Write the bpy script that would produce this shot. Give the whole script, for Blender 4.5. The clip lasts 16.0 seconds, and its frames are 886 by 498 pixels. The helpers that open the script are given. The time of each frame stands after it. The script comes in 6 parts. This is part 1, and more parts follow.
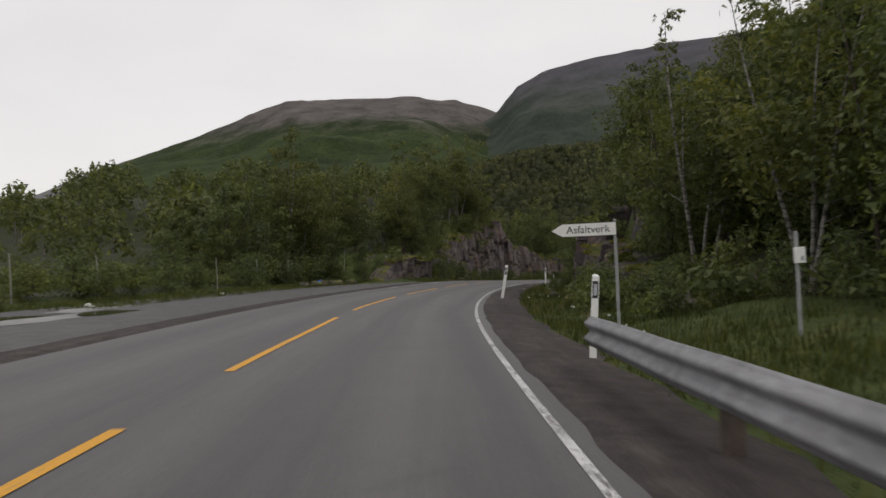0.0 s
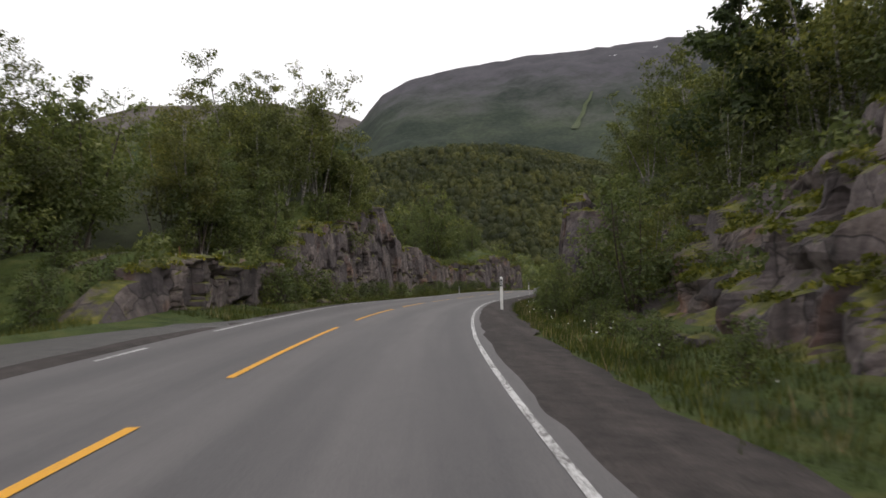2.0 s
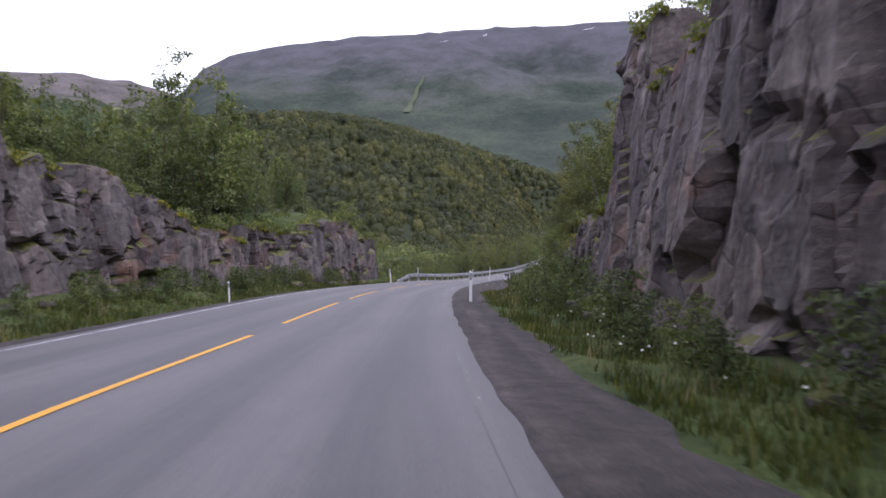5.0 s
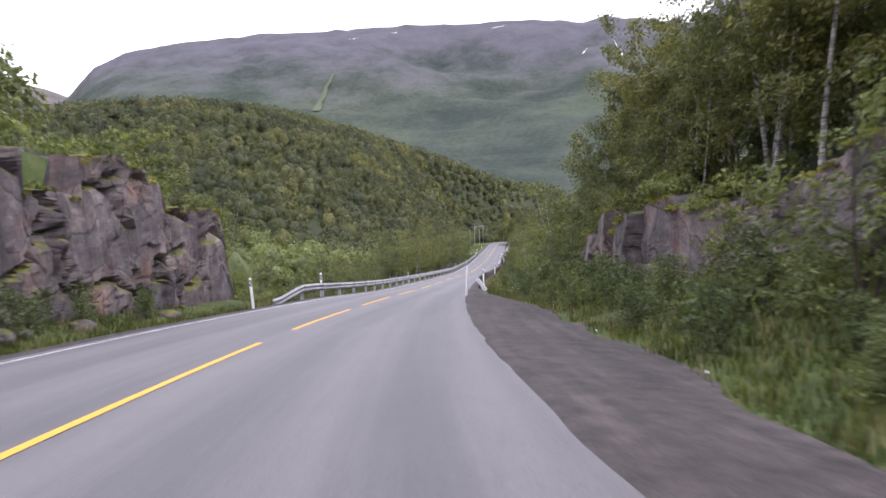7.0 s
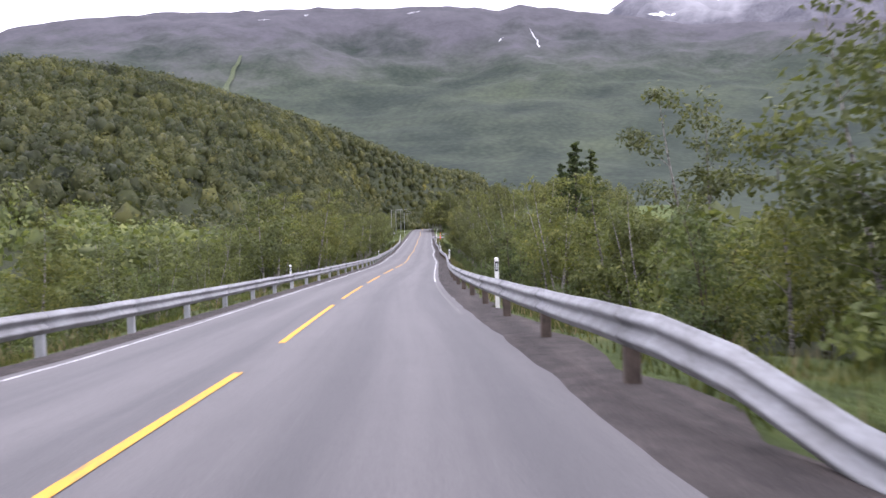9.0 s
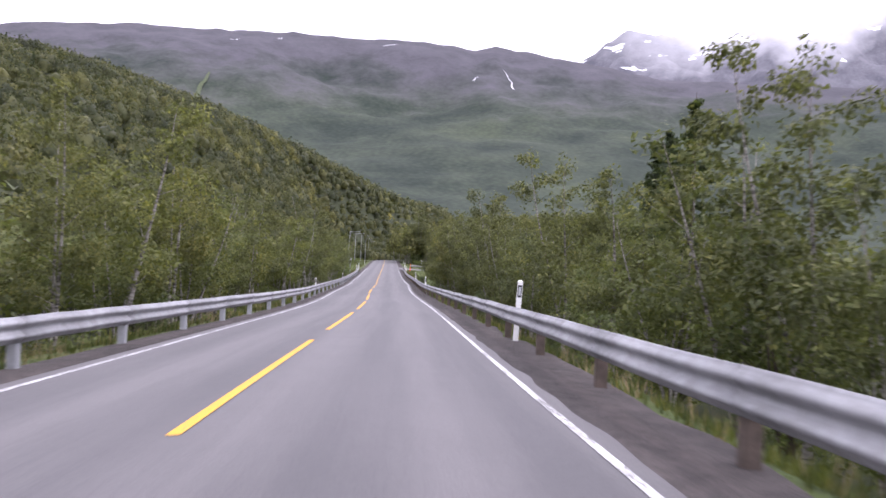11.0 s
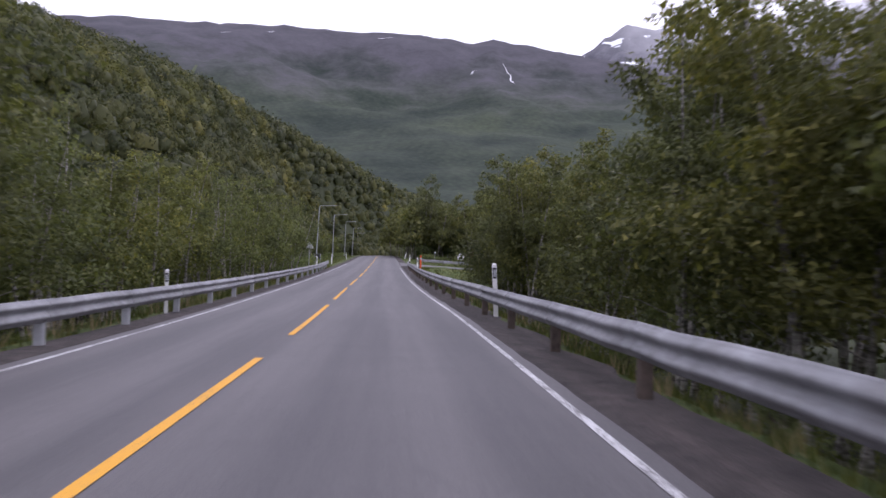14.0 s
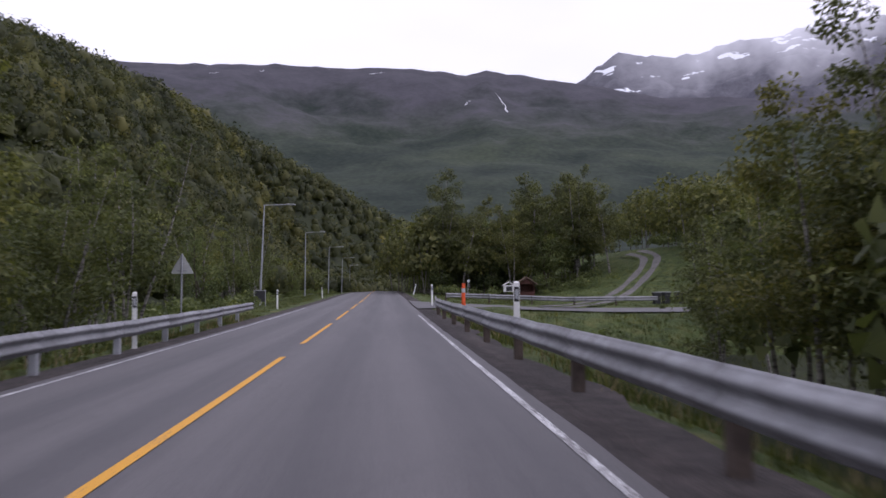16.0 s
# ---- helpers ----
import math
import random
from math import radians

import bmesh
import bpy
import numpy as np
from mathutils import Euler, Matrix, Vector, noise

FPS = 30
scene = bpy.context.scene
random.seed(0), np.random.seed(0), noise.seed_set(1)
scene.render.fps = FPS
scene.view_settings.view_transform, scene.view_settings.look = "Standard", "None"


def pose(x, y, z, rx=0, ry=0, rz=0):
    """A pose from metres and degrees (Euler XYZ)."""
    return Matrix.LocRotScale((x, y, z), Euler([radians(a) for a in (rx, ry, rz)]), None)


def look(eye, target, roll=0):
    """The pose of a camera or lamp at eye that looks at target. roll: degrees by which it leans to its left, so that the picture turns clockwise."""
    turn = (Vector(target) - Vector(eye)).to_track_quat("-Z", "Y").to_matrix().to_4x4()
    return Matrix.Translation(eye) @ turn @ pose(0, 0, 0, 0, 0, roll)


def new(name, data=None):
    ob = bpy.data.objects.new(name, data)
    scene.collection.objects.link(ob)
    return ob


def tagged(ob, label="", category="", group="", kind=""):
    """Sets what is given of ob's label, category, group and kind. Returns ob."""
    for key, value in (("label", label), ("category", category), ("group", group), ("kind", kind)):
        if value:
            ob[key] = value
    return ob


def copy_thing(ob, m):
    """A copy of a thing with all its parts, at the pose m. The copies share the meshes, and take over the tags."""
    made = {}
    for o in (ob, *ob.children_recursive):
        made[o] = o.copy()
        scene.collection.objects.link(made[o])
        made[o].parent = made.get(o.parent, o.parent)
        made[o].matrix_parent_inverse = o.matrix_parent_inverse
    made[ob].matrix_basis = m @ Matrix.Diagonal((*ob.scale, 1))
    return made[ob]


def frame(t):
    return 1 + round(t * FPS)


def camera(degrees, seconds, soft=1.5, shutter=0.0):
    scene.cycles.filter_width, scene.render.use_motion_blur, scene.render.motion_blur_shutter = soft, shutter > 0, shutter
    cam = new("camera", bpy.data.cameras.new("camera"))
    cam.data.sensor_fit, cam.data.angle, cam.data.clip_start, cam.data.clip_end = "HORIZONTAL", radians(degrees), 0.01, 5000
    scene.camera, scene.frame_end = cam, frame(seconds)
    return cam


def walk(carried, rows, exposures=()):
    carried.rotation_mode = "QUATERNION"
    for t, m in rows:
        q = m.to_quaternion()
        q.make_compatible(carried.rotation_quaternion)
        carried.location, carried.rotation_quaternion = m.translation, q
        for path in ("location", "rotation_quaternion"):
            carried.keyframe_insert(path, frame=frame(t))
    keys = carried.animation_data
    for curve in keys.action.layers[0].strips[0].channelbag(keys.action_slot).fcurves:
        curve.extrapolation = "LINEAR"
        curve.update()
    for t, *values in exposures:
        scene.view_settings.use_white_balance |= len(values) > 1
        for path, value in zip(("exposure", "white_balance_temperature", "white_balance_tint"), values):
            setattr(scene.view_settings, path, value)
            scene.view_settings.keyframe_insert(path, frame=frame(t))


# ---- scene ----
cam = camera(62.7, 16.0, soft=1.6, shutter=0.16)
PATH = [  # seconds, x, y, z, yaw, pitch, roll
    (0.0, -0.00, -0.00, 1.25, -0.00, -1.24, -0.72),
    (0.5, -0.27, 8.97, 0.84, -2.48, -0.96, -1.60),
    (1.0, -0.24, 17.81, 0.43, -5.10, -0.11, -0.37),
    (1.5, 0.29, 26.39, 0.03, -7.97, 0.01, -0.04),
    (2.0, 1.16, 34.91, -0.37, -10.46, -0.34, 0.25),
    (2.5, 2.44, 43.43, -0.76, -12.43, -1.58, 0.33),
    (3.0, 4.09, 51.87, -1.15, -15.15, -1.71, 0.21),
    (3.5, 5.97, 60.17, -1.58, -17.30, -1.94, 0.13),
    (4.0, 8.07, 68.31, -2.04, -19.70, -1.92, 0.30),
    (4.5, 10.62, 76.32, -2.53, -21.90, -1.03, 0.13),
    (5.0, 13.54, 84.25, -3.03, -23.75, -1.44, 0.20),
    (7.5, 31.68, 125.61, -5.31, -32.45, -1.89, 2.07),
    (8.0, 36.39, 134.00, -5.84, -34.65, -2.73, 2.42),
    (8.5, 41.50, 142.36, -6.37, -36.40, -2.90, 2.70),
    (11.0, 69.91, 184.96, -8.90, -40.20, 0.54, -2.15),
    (11.5, 76.23, 193.49, -9.29, -41.01, 2.72, -1.48),
    (12.0, 82.66, 202.08, -9.65, -40.45, 1.63, -1.07),
    (12.5, 89.12, 210.80, -10.01, -40.27, 1.86, -1.27),
    (13.0, 95.58, 219.66, -10.34, -40.43, 1.76, -1.89),
    (13.5, 102.03, 228.66, -10.59, -40.35, 1.20, -2.38),
    (14.0, 108.61, 237.78, -10.78, -40.54, 0.56, -1.86),
    (14.5, 115.42, 246.92, -10.96, -40.45, 2.24, -2.50),
    (15.0, 122.17, 256.21, -11.09, -40.42, 2.70, -2.06),
    (15.5, 128.96, 265.62, -11.16, -40.52, 2.89, -0.90),
    (16.0, 135.89, 275.09, -11.18, -40.57, 3.32, 0.34),
]
EXPOSURES = [(0.0, -0.5, 6750, 12), (1.0, -0.4, 6700, 12), (1.6, -0.08, 6700, 12), (2.15, 0.0, 6700, 13), (2.4, -0.45, 6500, 14), (2.6, -0.45, 6500, 14), (3.0, 0.45, 6200, 17), (3.5, 0.8, 5950, 21), (4.0, 0.95, 5800, 24), (5.0, 0.7, 5750, 25), (7.3, 1.32, 6000, 23), (8.7, 1.3, 6000, 24), (10.8, 1.25, 6050, 28), (11.1, 1.15, 6000, 28), (11.5, 0.45, 5900, 27), (11.9, 0.25, 5900, 27), (13.0, 0.25, 5900, 28), (14.0, 0.4, 5850, 29), (14.5, 0.65, 5850, 29), (15.0, 0.35, 5850, 29), (16.0, -0.1, 5850, 28)]
walk(cam, [(t, pose(x, y, z, 90 + pitch, roll, yaw)) for t, x, y, z, yaw, pitch, roll in PATH], EXPOSURES)

# ---- world and sun: an overcast day ----
world = bpy.data.worlds.new("world")
scene.world = world
world.use_nodes = True
wn, wl = world.node_tree.nodes, world.node_tree.links
wn.clear()
SUN_ELEVATION, SUN_AZIMUTH = 48.0, 150.0
sky = wn.new("ShaderNodeTexSky")
sky.sky_type, sky.sun_disc = "NISHITA", False
sky.sun_elevation, sky.sun_rotation = radians(SUN_ELEVATION), radians(SUN_AZIMUTH)
sky_low = wn.new("ShaderNodeVectorMath")
sky_low.operation = "SCALE"
sky_low.inputs["Scale"].default_value = 0.12
wl.new(sky.outputs[0], sky_low.inputs[0])
wcoord = wn.new("ShaderNodeTexCoord")
wmap = wn.new("ShaderNodeMapping")
wmap.inputs["Scale"].default_value = (1.6, 1.6, 4.0)
wl.new(wcoord.outputs["Generated"], wmap.inputs[0])
wnoise = wn.new("ShaderNodeTexNoise")
wnoise.inputs["Scale"].default_value, wnoise.inputs["Detail"].default_value = 1.6, 6.0
wl.new(wmap.outputs[0], wnoise.inputs["Vector"])
wramp = wn.new("ShaderNodeValToRGB")
wramp.color_ramp.elements[0].position, wramp.color_ramp.elements[0].color = 0.3, (0.90, 0.905, 0.92, 1)
wramp.color_ramp.elements[1].position, wramp.color_ramp.elements[1].color = 0.7, (1.0, 1.0, 1.01, 1)
wl.new(wnoise.outputs[0], wramp.inputs[0])
wmix = wn.new("ShaderNodeMixRGB")
wmix.inputs[0].default_value = 0.93
wl.new(sky_low.outputs[0], wmix.inputs[1])
wl.new(wramp.outputs[0], wmix.inputs[2])
wback = wn.new("ShaderNodeBackground")
wback.inputs["Strength"].default_value = 1.22
wl.new(wmix.outputs[0], wback.inputs[0])
wout = wn.new("ShaderNodeOutputWorld")
wl.new(wback.outputs[0], wout.inputs[0])

sun = new("sun", bpy.data.lights.new("sun", "SUN"))
sun.data.energy, sun.data.angle, sun.data.color = 0.7, radians(30), (1.0, 0.97, 0.92)
a, e = radians(SUN_AZIMUTH), radians(SUN_ELEVATION)
sun.matrix_world = look((math.sin(a) * math.cos(e) * 100, math.cos(a) * math.cos(e) * 100, math.sin(e) * 100), (0, 0, 0))


# ---- materials ----
def material(name, build, rough=0.9, spec=0.3, metal=0.0):
    """A node material; build(nodes, links, bsdf, coord) wires its colour and relief."""
    m = bpy.data.materials.new(name)
    m.use_nodes = True
    n, l = m.node_tree.nodes, m.node_tree.links
    b = n["Principled BSDF"]
    b.inputs["Roughness"].default_value = rough
    b.inputs["Specular IOR Level"].default_value = spec
    b.inputs["Metallic"].default_value = metal
    build(n, l, b, n.new("ShaderNodeTexCoord"))
    return m


def noise_tex(n, l, vec, scale, detail=5.0, rough=0.6):
    t = n.new("ShaderNodeTexNoise")
    t.inputs["Scale"].default_value, t.inputs["Detail"].default_value, t.inputs["Roughness"].default_value = scale, detail, rough
    l.new(vec, t.inputs["Vector"])
    return t.outputs["Fac"]


def voronoi_tex(n, l, vec, scale, feature="F1", out="Distance"):
    t = n.new("ShaderNodeTexVoronoi")
    t.feature = feature
    t.inputs["Scale"].default_value = scale
    l.new(vec, t.inputs["Vector"])
    return t.outputs[out]


def ramp(n, l, fac, *stops):
    r = n.new("ShaderNodeValToRGB")
    while len(r.color_ramp.elements) < len(stops):
        r.color_ramp.elements.new(0.5)
    for el, (p, c) in zip(r.color_ramp.elements, stops):
        el.position, el.color = p, (*c, 1) if len(c) == 3 else c
    l.new(fac, r.inputs[0])
    return r.outputs[0]


def mix(n, l, fac, a, b, kind="MIX"):
    m = n.new("ShaderNodeMixRGB")
    m.blend_type = kind
    for socket, v in zip(m.inputs, (fac, a, b)):
        if isinstance(v, (int, float)):
            socket.default_value = v
        elif isinstance(v, tuple):
            socket.default_value = (*v, 1)
        else:
            l.new(v, socket)
    return m.outputs[0]


def math_node(n, l, op, a, b=0.0, clamp=False):
    m = n.new("ShaderNodeMath")
    m.operation, m.use_clamp = op, clamp
    for socket, v in zip(m.inputs, (a, b)):
        if isinstance(v, (int, float)):
            socket.default_value = v
        else:
            l.new(v, socket)
    return m.outputs[0]


def bump(n, l, b, height, strength, distance):
    k = n.new("ShaderNodeBump")
    k.inputs["Strength"].default_value, k.inputs["Distance"].default_value = strength, distance
    l.new(height, k.inputs["Height"])
    l.new(k.outputs[0], b.inputs["Normal"])


def asphalt_build(n, l, b, c):
    p = c.outputs["Object"]
    fine, mid, big = noise_tex(n, l, p, 60, 3), noise_tex(n, l, p, 1.3, 6), noise_tex(n, l, p, 0.12, 4)
    col = ramp(n, l, fine, (0.3, (0.061, 0.058, 0.06)), (0.7, (0.113, 0.108, 0.11)))
    col = mix(n, l, 0.25, col, ramp(n, l, mid, (0.3, (0.78, 0.78, 0.78)), (0.7, (1.15, 1.15, 1.15))), "MULTIPLY")
    col = mix(n, l, 0.35, col, ramp(n, l, big, (0.35, (0.82, 0.82, 0.82)), (0.65, (1.12, 1.11, 1.1))), "MULTIPLY")
    # wheel tracks worn light along the road: u is the metres across
    uv = n.new("ShaderNodeUVMap")
    sep = n.new("ShaderNodeSeparateXYZ")
    l.new(uv.outputs[0], sep.inputs[0])
    wave = n.new("ShaderNodeMath")
    wave.operation = "SINE"
    l.new(math_node(n, l, "MULTIPLY", sep.outputs[0], 2 * math.pi / 1.65), wave.inputs[0])
    along = n.new("ShaderNodeMapping")
    along.inputs["Scale"].default_value = (1.0, 0.035, 1.0)
    l.new(uv.outputs[0], along.inputs[0])
    streaks = noise_tex(n, l, along.outputs[0], 2.6, 6)
    warp = math_node(n, l, "ADD", math_node(n, l, "MULTIPLY", wave.outputs[0], 0.17), streaks)
    col = mix(n, l, 0.75, col, ramp(n, l, warp, (0.28, (0.72, 0.72, 0.74)), (0.72, (1.34, 1.32, 1.3))), "MULTIPLY")
    # tar-sealed cracks
    crack = voronoi_tex(n, l, p, 0.16, "DISTANCE_TO_EDGE")
    col = mix(n, l, ramp(n, l, math_node(n, l, "ADD", crack, math_node(n, l, "MULTIPLY", mid, 0.05)), (0.02, (0.22, 0.22, 0.22)), (0.03, (0, 0, 0))), col, (0.05, 0.05, 0.052))
    l.new(col, b.inputs["Base Color"])
    bump(n, l, b, fine, 0.25, 0.01)


def gravel_build(dark, light):
    def build(n, l, b, c):
        p = c.outputs["Object"]
        stones, big, mid = voronoi_tex(n, l, p, 22), noise_tex(n, l, p, 0.25, 5), noise_tex(n, l, p, 2.2, 6)
        col = ramp(n, l, mid, (0.3, dark), (0.7, light))
        col = mix(n, l, 0.6, col, ramp(n, l, stones, (0.0, (1.25, 1.22, 1.2)), (0.7, (0.6, 0.6, 0.6))), "MULTIPLY")
        col = mix(n, l, 0.7, col, ramp(n, l, big, (0.35, (0.75, 0.74, 0.72)), (0.65, (1.2, 1.2, 1.2))), "MULTIPLY")
        l.new(col, b.inputs["Base Color"])
        bump(n, l, b, stones, 0.6, 0.03)
    return build


def shoulder_build(n, l, b, c):
    """Brown gravel with pale sand and dark tracks drawn out along the road."""
    p = c.outputs["Object"]
    uv = n.new("ShaderNodeUVMap")
    lanes = noise_tex(n, l, mapped(n, l, uv.outputs[0], (2.2, 0.12, 1.0)), 1.0, 5)
    stones, mid, big = voronoi_tex(n, l, p, 26), noise_tex(n, l, p, 3.0, 6), noise_tex(n, l, p, 0.3, 4)
    col = ramp(n, l, mid, (0.3, (0.036, 0.031, 0.03)), (0.7, (0.082, 0.07, 0.066)))
    col = mix(n, l, 0.8, col, ramp(n, l, lanes, (0.35, (0.7, 0.69, 0.7)), (0.52, (0.98, 0.98, 0.98)), (0.68, (1.5, 1.47, 1.44))), "MULTIPLY")
    col = mix(n, l, 0.6, col, ramp(n, l, stones, (0.0, (1.3, 1.27, 1.24)), (0.7, (0.6, 0.6, 0.6))), "MULTIPLY")
    col = mix(n, l, 0.5, col, ramp(n, l, big, (0.35, (0.7, 0.69, 0.68)), (0.65, (1.25, 1.25, 1.25))), "MULTIPLY")
    l.new(col, b.inputs["Base Color"])
    bump(n, l, b, stones, 0.6, 0.03)


def soil_build(n, l, b, c):
    p = c.outputs["Object"]
    mid, big, fine = noise_tex(n, l, p, 1.1, 6), noise_tex(n, l, p, 0.09, 4), noise_tex(n, l, p, 14, 4)
    col = ramp(n, l, mid, (0.3, (0.035, 0.05, 0.014)), (0.5, (0.07, 0.1, 0.025)), (0.72, (0.13, 0.13, 0.045)))
    col = mix(n, l, 0.6, col, ramp(n, l, big, (0.35, (0.7, 0.8, 0.7)), (0.65, (1.25, 1.15, 0.95))), "MULTIPLY")
    col = mix(n, l, 0.5, col, ramp(n, l, fine, (0.3, (0.5, 0.5, 0.45)), (0.7, (1.3, 1.3, 1.2))), "MULTIPLY")
    l.new(col, b.inputs["Base Color"])
    bump(n, l, b, mix(n, l, 0.5, mid, fine), 1.0, 0.25)


def mapped(n, l, vec, scale, turn=(0, 0, 0)):
    mp = n.new("ShaderNodeMapping")
    mp.inputs["Scale"].default_value, mp.inputs["Rotation"].default_value = scale, turn
    l.new(vec, mp.inputs[0])
    return mp.outputs[0]


def rock_build(n, l, b, c):
    """Blasted bedrock: blocks of differing tone, thin bedding lines, water streaks, rust and moss."""
    p = c.outputs["Object"]
    mid, fine, grain = noise_tex(n, l, p, 1.3, 8, 0.65), noise_tex(n, l, p, 9, 5), noise_tex(n, l, p, 45, 3)
    bent = n.new("ShaderNodeVectorMath")
    bent.operation = "ADD"
    wobble = n.new("ShaderNodeTexNoise")
    wobble.inputs["Scale"].default_value = 0.8
    l.new(p, wobble.inputs["Vector"])
    l.new(p, bent.inputs[0])
    l.new(wobble.outputs["Color"], bent.inputs[1])
    block = mapped(n, l, bent.outputs[0], (0.55, 0.55, 0.45), (0.25, -0.2, 0))
    cell, edge = voronoi_tex(n, l, block, 1.3, "F1", "Color"), voronoi_tex(n, l, block, 1.3, "DISTANCE_TO_EDGE")
    bed = noise_tex(n, l, mapped(n, l, bent.outputs[0], (0.5, 0.5, 7), (0.12, 0.06, 0)), 1.0, 5)
    wet = noise_tex(n, l, mapped(n, l, p, (1.3, 1.3, 0.1)), 0.8, 5)
    col = ramp(n, l, mid, (0.27, (0.06, 0.051, 0.051)), (0.5, (0.13, 0.114, 0.113)), (0.72, (0.235, 0.21, 0.205)))
    bw = n.new("ShaderNodeRGBToBW")
    l.new(cell, bw.inputs[0])
    col = mix(n, l, 0.75, col, ramp(n, l, bw.outputs[0], (0.2, (0.6, 0.58, 0.62)), (0.55, (1.0, 0.95, 0.95)), (0.85, (1.45, 1.36, 1.28))), "MULTIPLY")
    col = mix(n, l, 0.6, col, ramp(n, l, bed, (0.35, (0.68, 0.66, 0.68)), (0.6, (1.2, 1.16, 1.12))), "MULTIPLY")
    col = mix(n, l, 0.7, col, ramp(n, l, wet, (0.36, (0.4, 0.39, 0.42)), (0.5, (1.0, 1.0, 1.0))), "MULTIPLY")
    col = mix(n, l, 0.6, col, ramp(n, l, fine, (0.3, (0.65, 0.65, 0.65)), (0.7, (1.3, 1.3, 1.3))), "MULTIPLY")
    col = mix(n, l, ramp(n, l, edge, (0.0, (0.85, 0.85, 0.85)), (0.02, (0, 0, 0))), col, (0.02, 0.018, 0.018))
    rust = ramp(n, l, noise_tex(n, l, p, 0.4, 4), (0.56, (0, 0, 0)), (0.68, (0.8, 0.8, 0.8)))
    col = mix(n, l, rust, col, mix(n, l, 1.0, col, (1.35, 0.92, 0.7), "MULTIPLY"))
    # moss and lichen where the rock faces the sky
    geo = n.new("ShaderNodeNewGeometry")
    sep = n.new("ShaderNodeSeparateXYZ")
    l.new(geo.outputs["Normal"], sep.inputs[0])
    up = math_node(n, l, "ADD", sep.outputs[2], math_node(n, l, "MULTIPLY", math_node(n, l, "SUBTRACT", mid, 0.5), 1.3))
    moss = ramp(n, l, noise_tex(n, l, p, 3.0, 5), (0.3, (0.035, 0.045, 0.012)), (0.55, (0.11, 0.112, 0.022)), (0.75, (0.22, 0.2, 0.04)))
    col = mix(n, l, ramp(n, l, up, (0.72, (0, 0, 0)), (0.88, (1, 1, 1))), col, moss)
    l.new(col, b.inputs["Base Color"])
    hgt = mix(n, l, 0.35, mix(n, l, 0.4, mid, bed), ramp(n, l, edge, (0.0, (0, 0, 0)), (0.06, (1, 1, 1))))
    bump(n, l, b, mix(n, l, 0.25, mix(n, l, 0.3, hgt, fine), grain), 0.8, 0.16)


def leaf_material(name, dark, light, glow, patch=0.7, through_light=0.4, clump=0.0):
    """Thin foliage: some of the light passes through."""
    m = bpy.data.materials.new(name)
    m.use_nodes = True
    n, l = m.node_tree.nodes, m.node_tree.links
    b = n["Principled BSDF"]
    b.inputs["Roughness"].default_value, b.inputs["Specular IOR Level"].default_value = 0.6, 0.25
    geo, info = n.new("ShaderNodeNewGeometry"), n.new("ShaderNodeObjectInfo")
    col = ramp(n, l, geo.outputs["Random Per Island"], (0.0, dark), (0.75, light), (1.0, glow))
    col = mix(n, l, 0.75, col, ramp(n, l, info.outputs["Random"], (0.0, (0.72, 0.74, 0.75)), (0.5, (1.0, 1.0, 0.9)), (1.0, (1.35, 1.2, 0.85))), "MULTIPLY")
    spot = noise_tex(n, l, n.new("ShaderNodeTexCoord").outputs["Object"], patch, 2)
    col = mix(n, l, 0.9, col, ramp(n, l, spot, (0.33, (0.6, 0.63, 0.66)), (0.5, (0.95, 0.95, 0.95)), (0.67, (1.4, 1.32, 1.1))), "MULTIPLY")
    if clump:
        # every crown has a tone of its own
        cells = n.new("ShaderNodeRGBToBW")
        l.new(voronoi_tex(n, l, mapped(n, l, n.new("ShaderNodeTexCoord").outputs["Object"], (1, 1, 0.4)), clump, "F1", "Color"), cells.inputs[0])
        col = mix(n, l, 0.85, col, ramp(n, l, cells.outputs[0], (0.2, (0.72, 0.76, 0.76)), (0.5, (1.0, 1.0, 0.95)), (0.85, (1.3, 1.2, 0.9))), "MULTIPLY")
    l.new(col, b.inputs["Base Color"])
    tr = n.new("ShaderNodeBsdfTranslucent")
    l.new(mix(n, l, 1.0, col, (1.18, 1.22, 0.68), "MULTIPLY"), tr.inputs[0])
    ms = n.new("ShaderNodeMixShader")
    ms.inputs[0].default_value = through_light
    l.new(b.outputs[0], ms.inputs[1])
    l.new(tr.outputs[0], ms.inputs[2])
    l.new(ms.outputs[0], n["Material Output"].inputs[0])
    return m


def plain_build(col, var=0.25, scale=6.0, rel=0.1):
    def build(n, l, b, c):
        p = c.outputs["Object"]
        f, g = noise_tex(n, l, p, scale, 5), noise_tex(n, l, p, scale * 9, 3)
        lo, hi = tuple(x * (1 - var) for x in col), tuple(min(1, x * (1 + var)) for x in col)
        o = ramp(n, l, f, (0.3, lo), (0.7, hi))
        o = mix(n, l, 0.3, o, ramp(n, l, g, (0.3, (0.75, 0.75, 0.75)), (0.7, (1.15, 1.15, 1.15))), "MULTIPLY")
        l.new(o, b.inputs["Base Color"])
        bump(n, l, b, g, rel, 0.01)
    return build


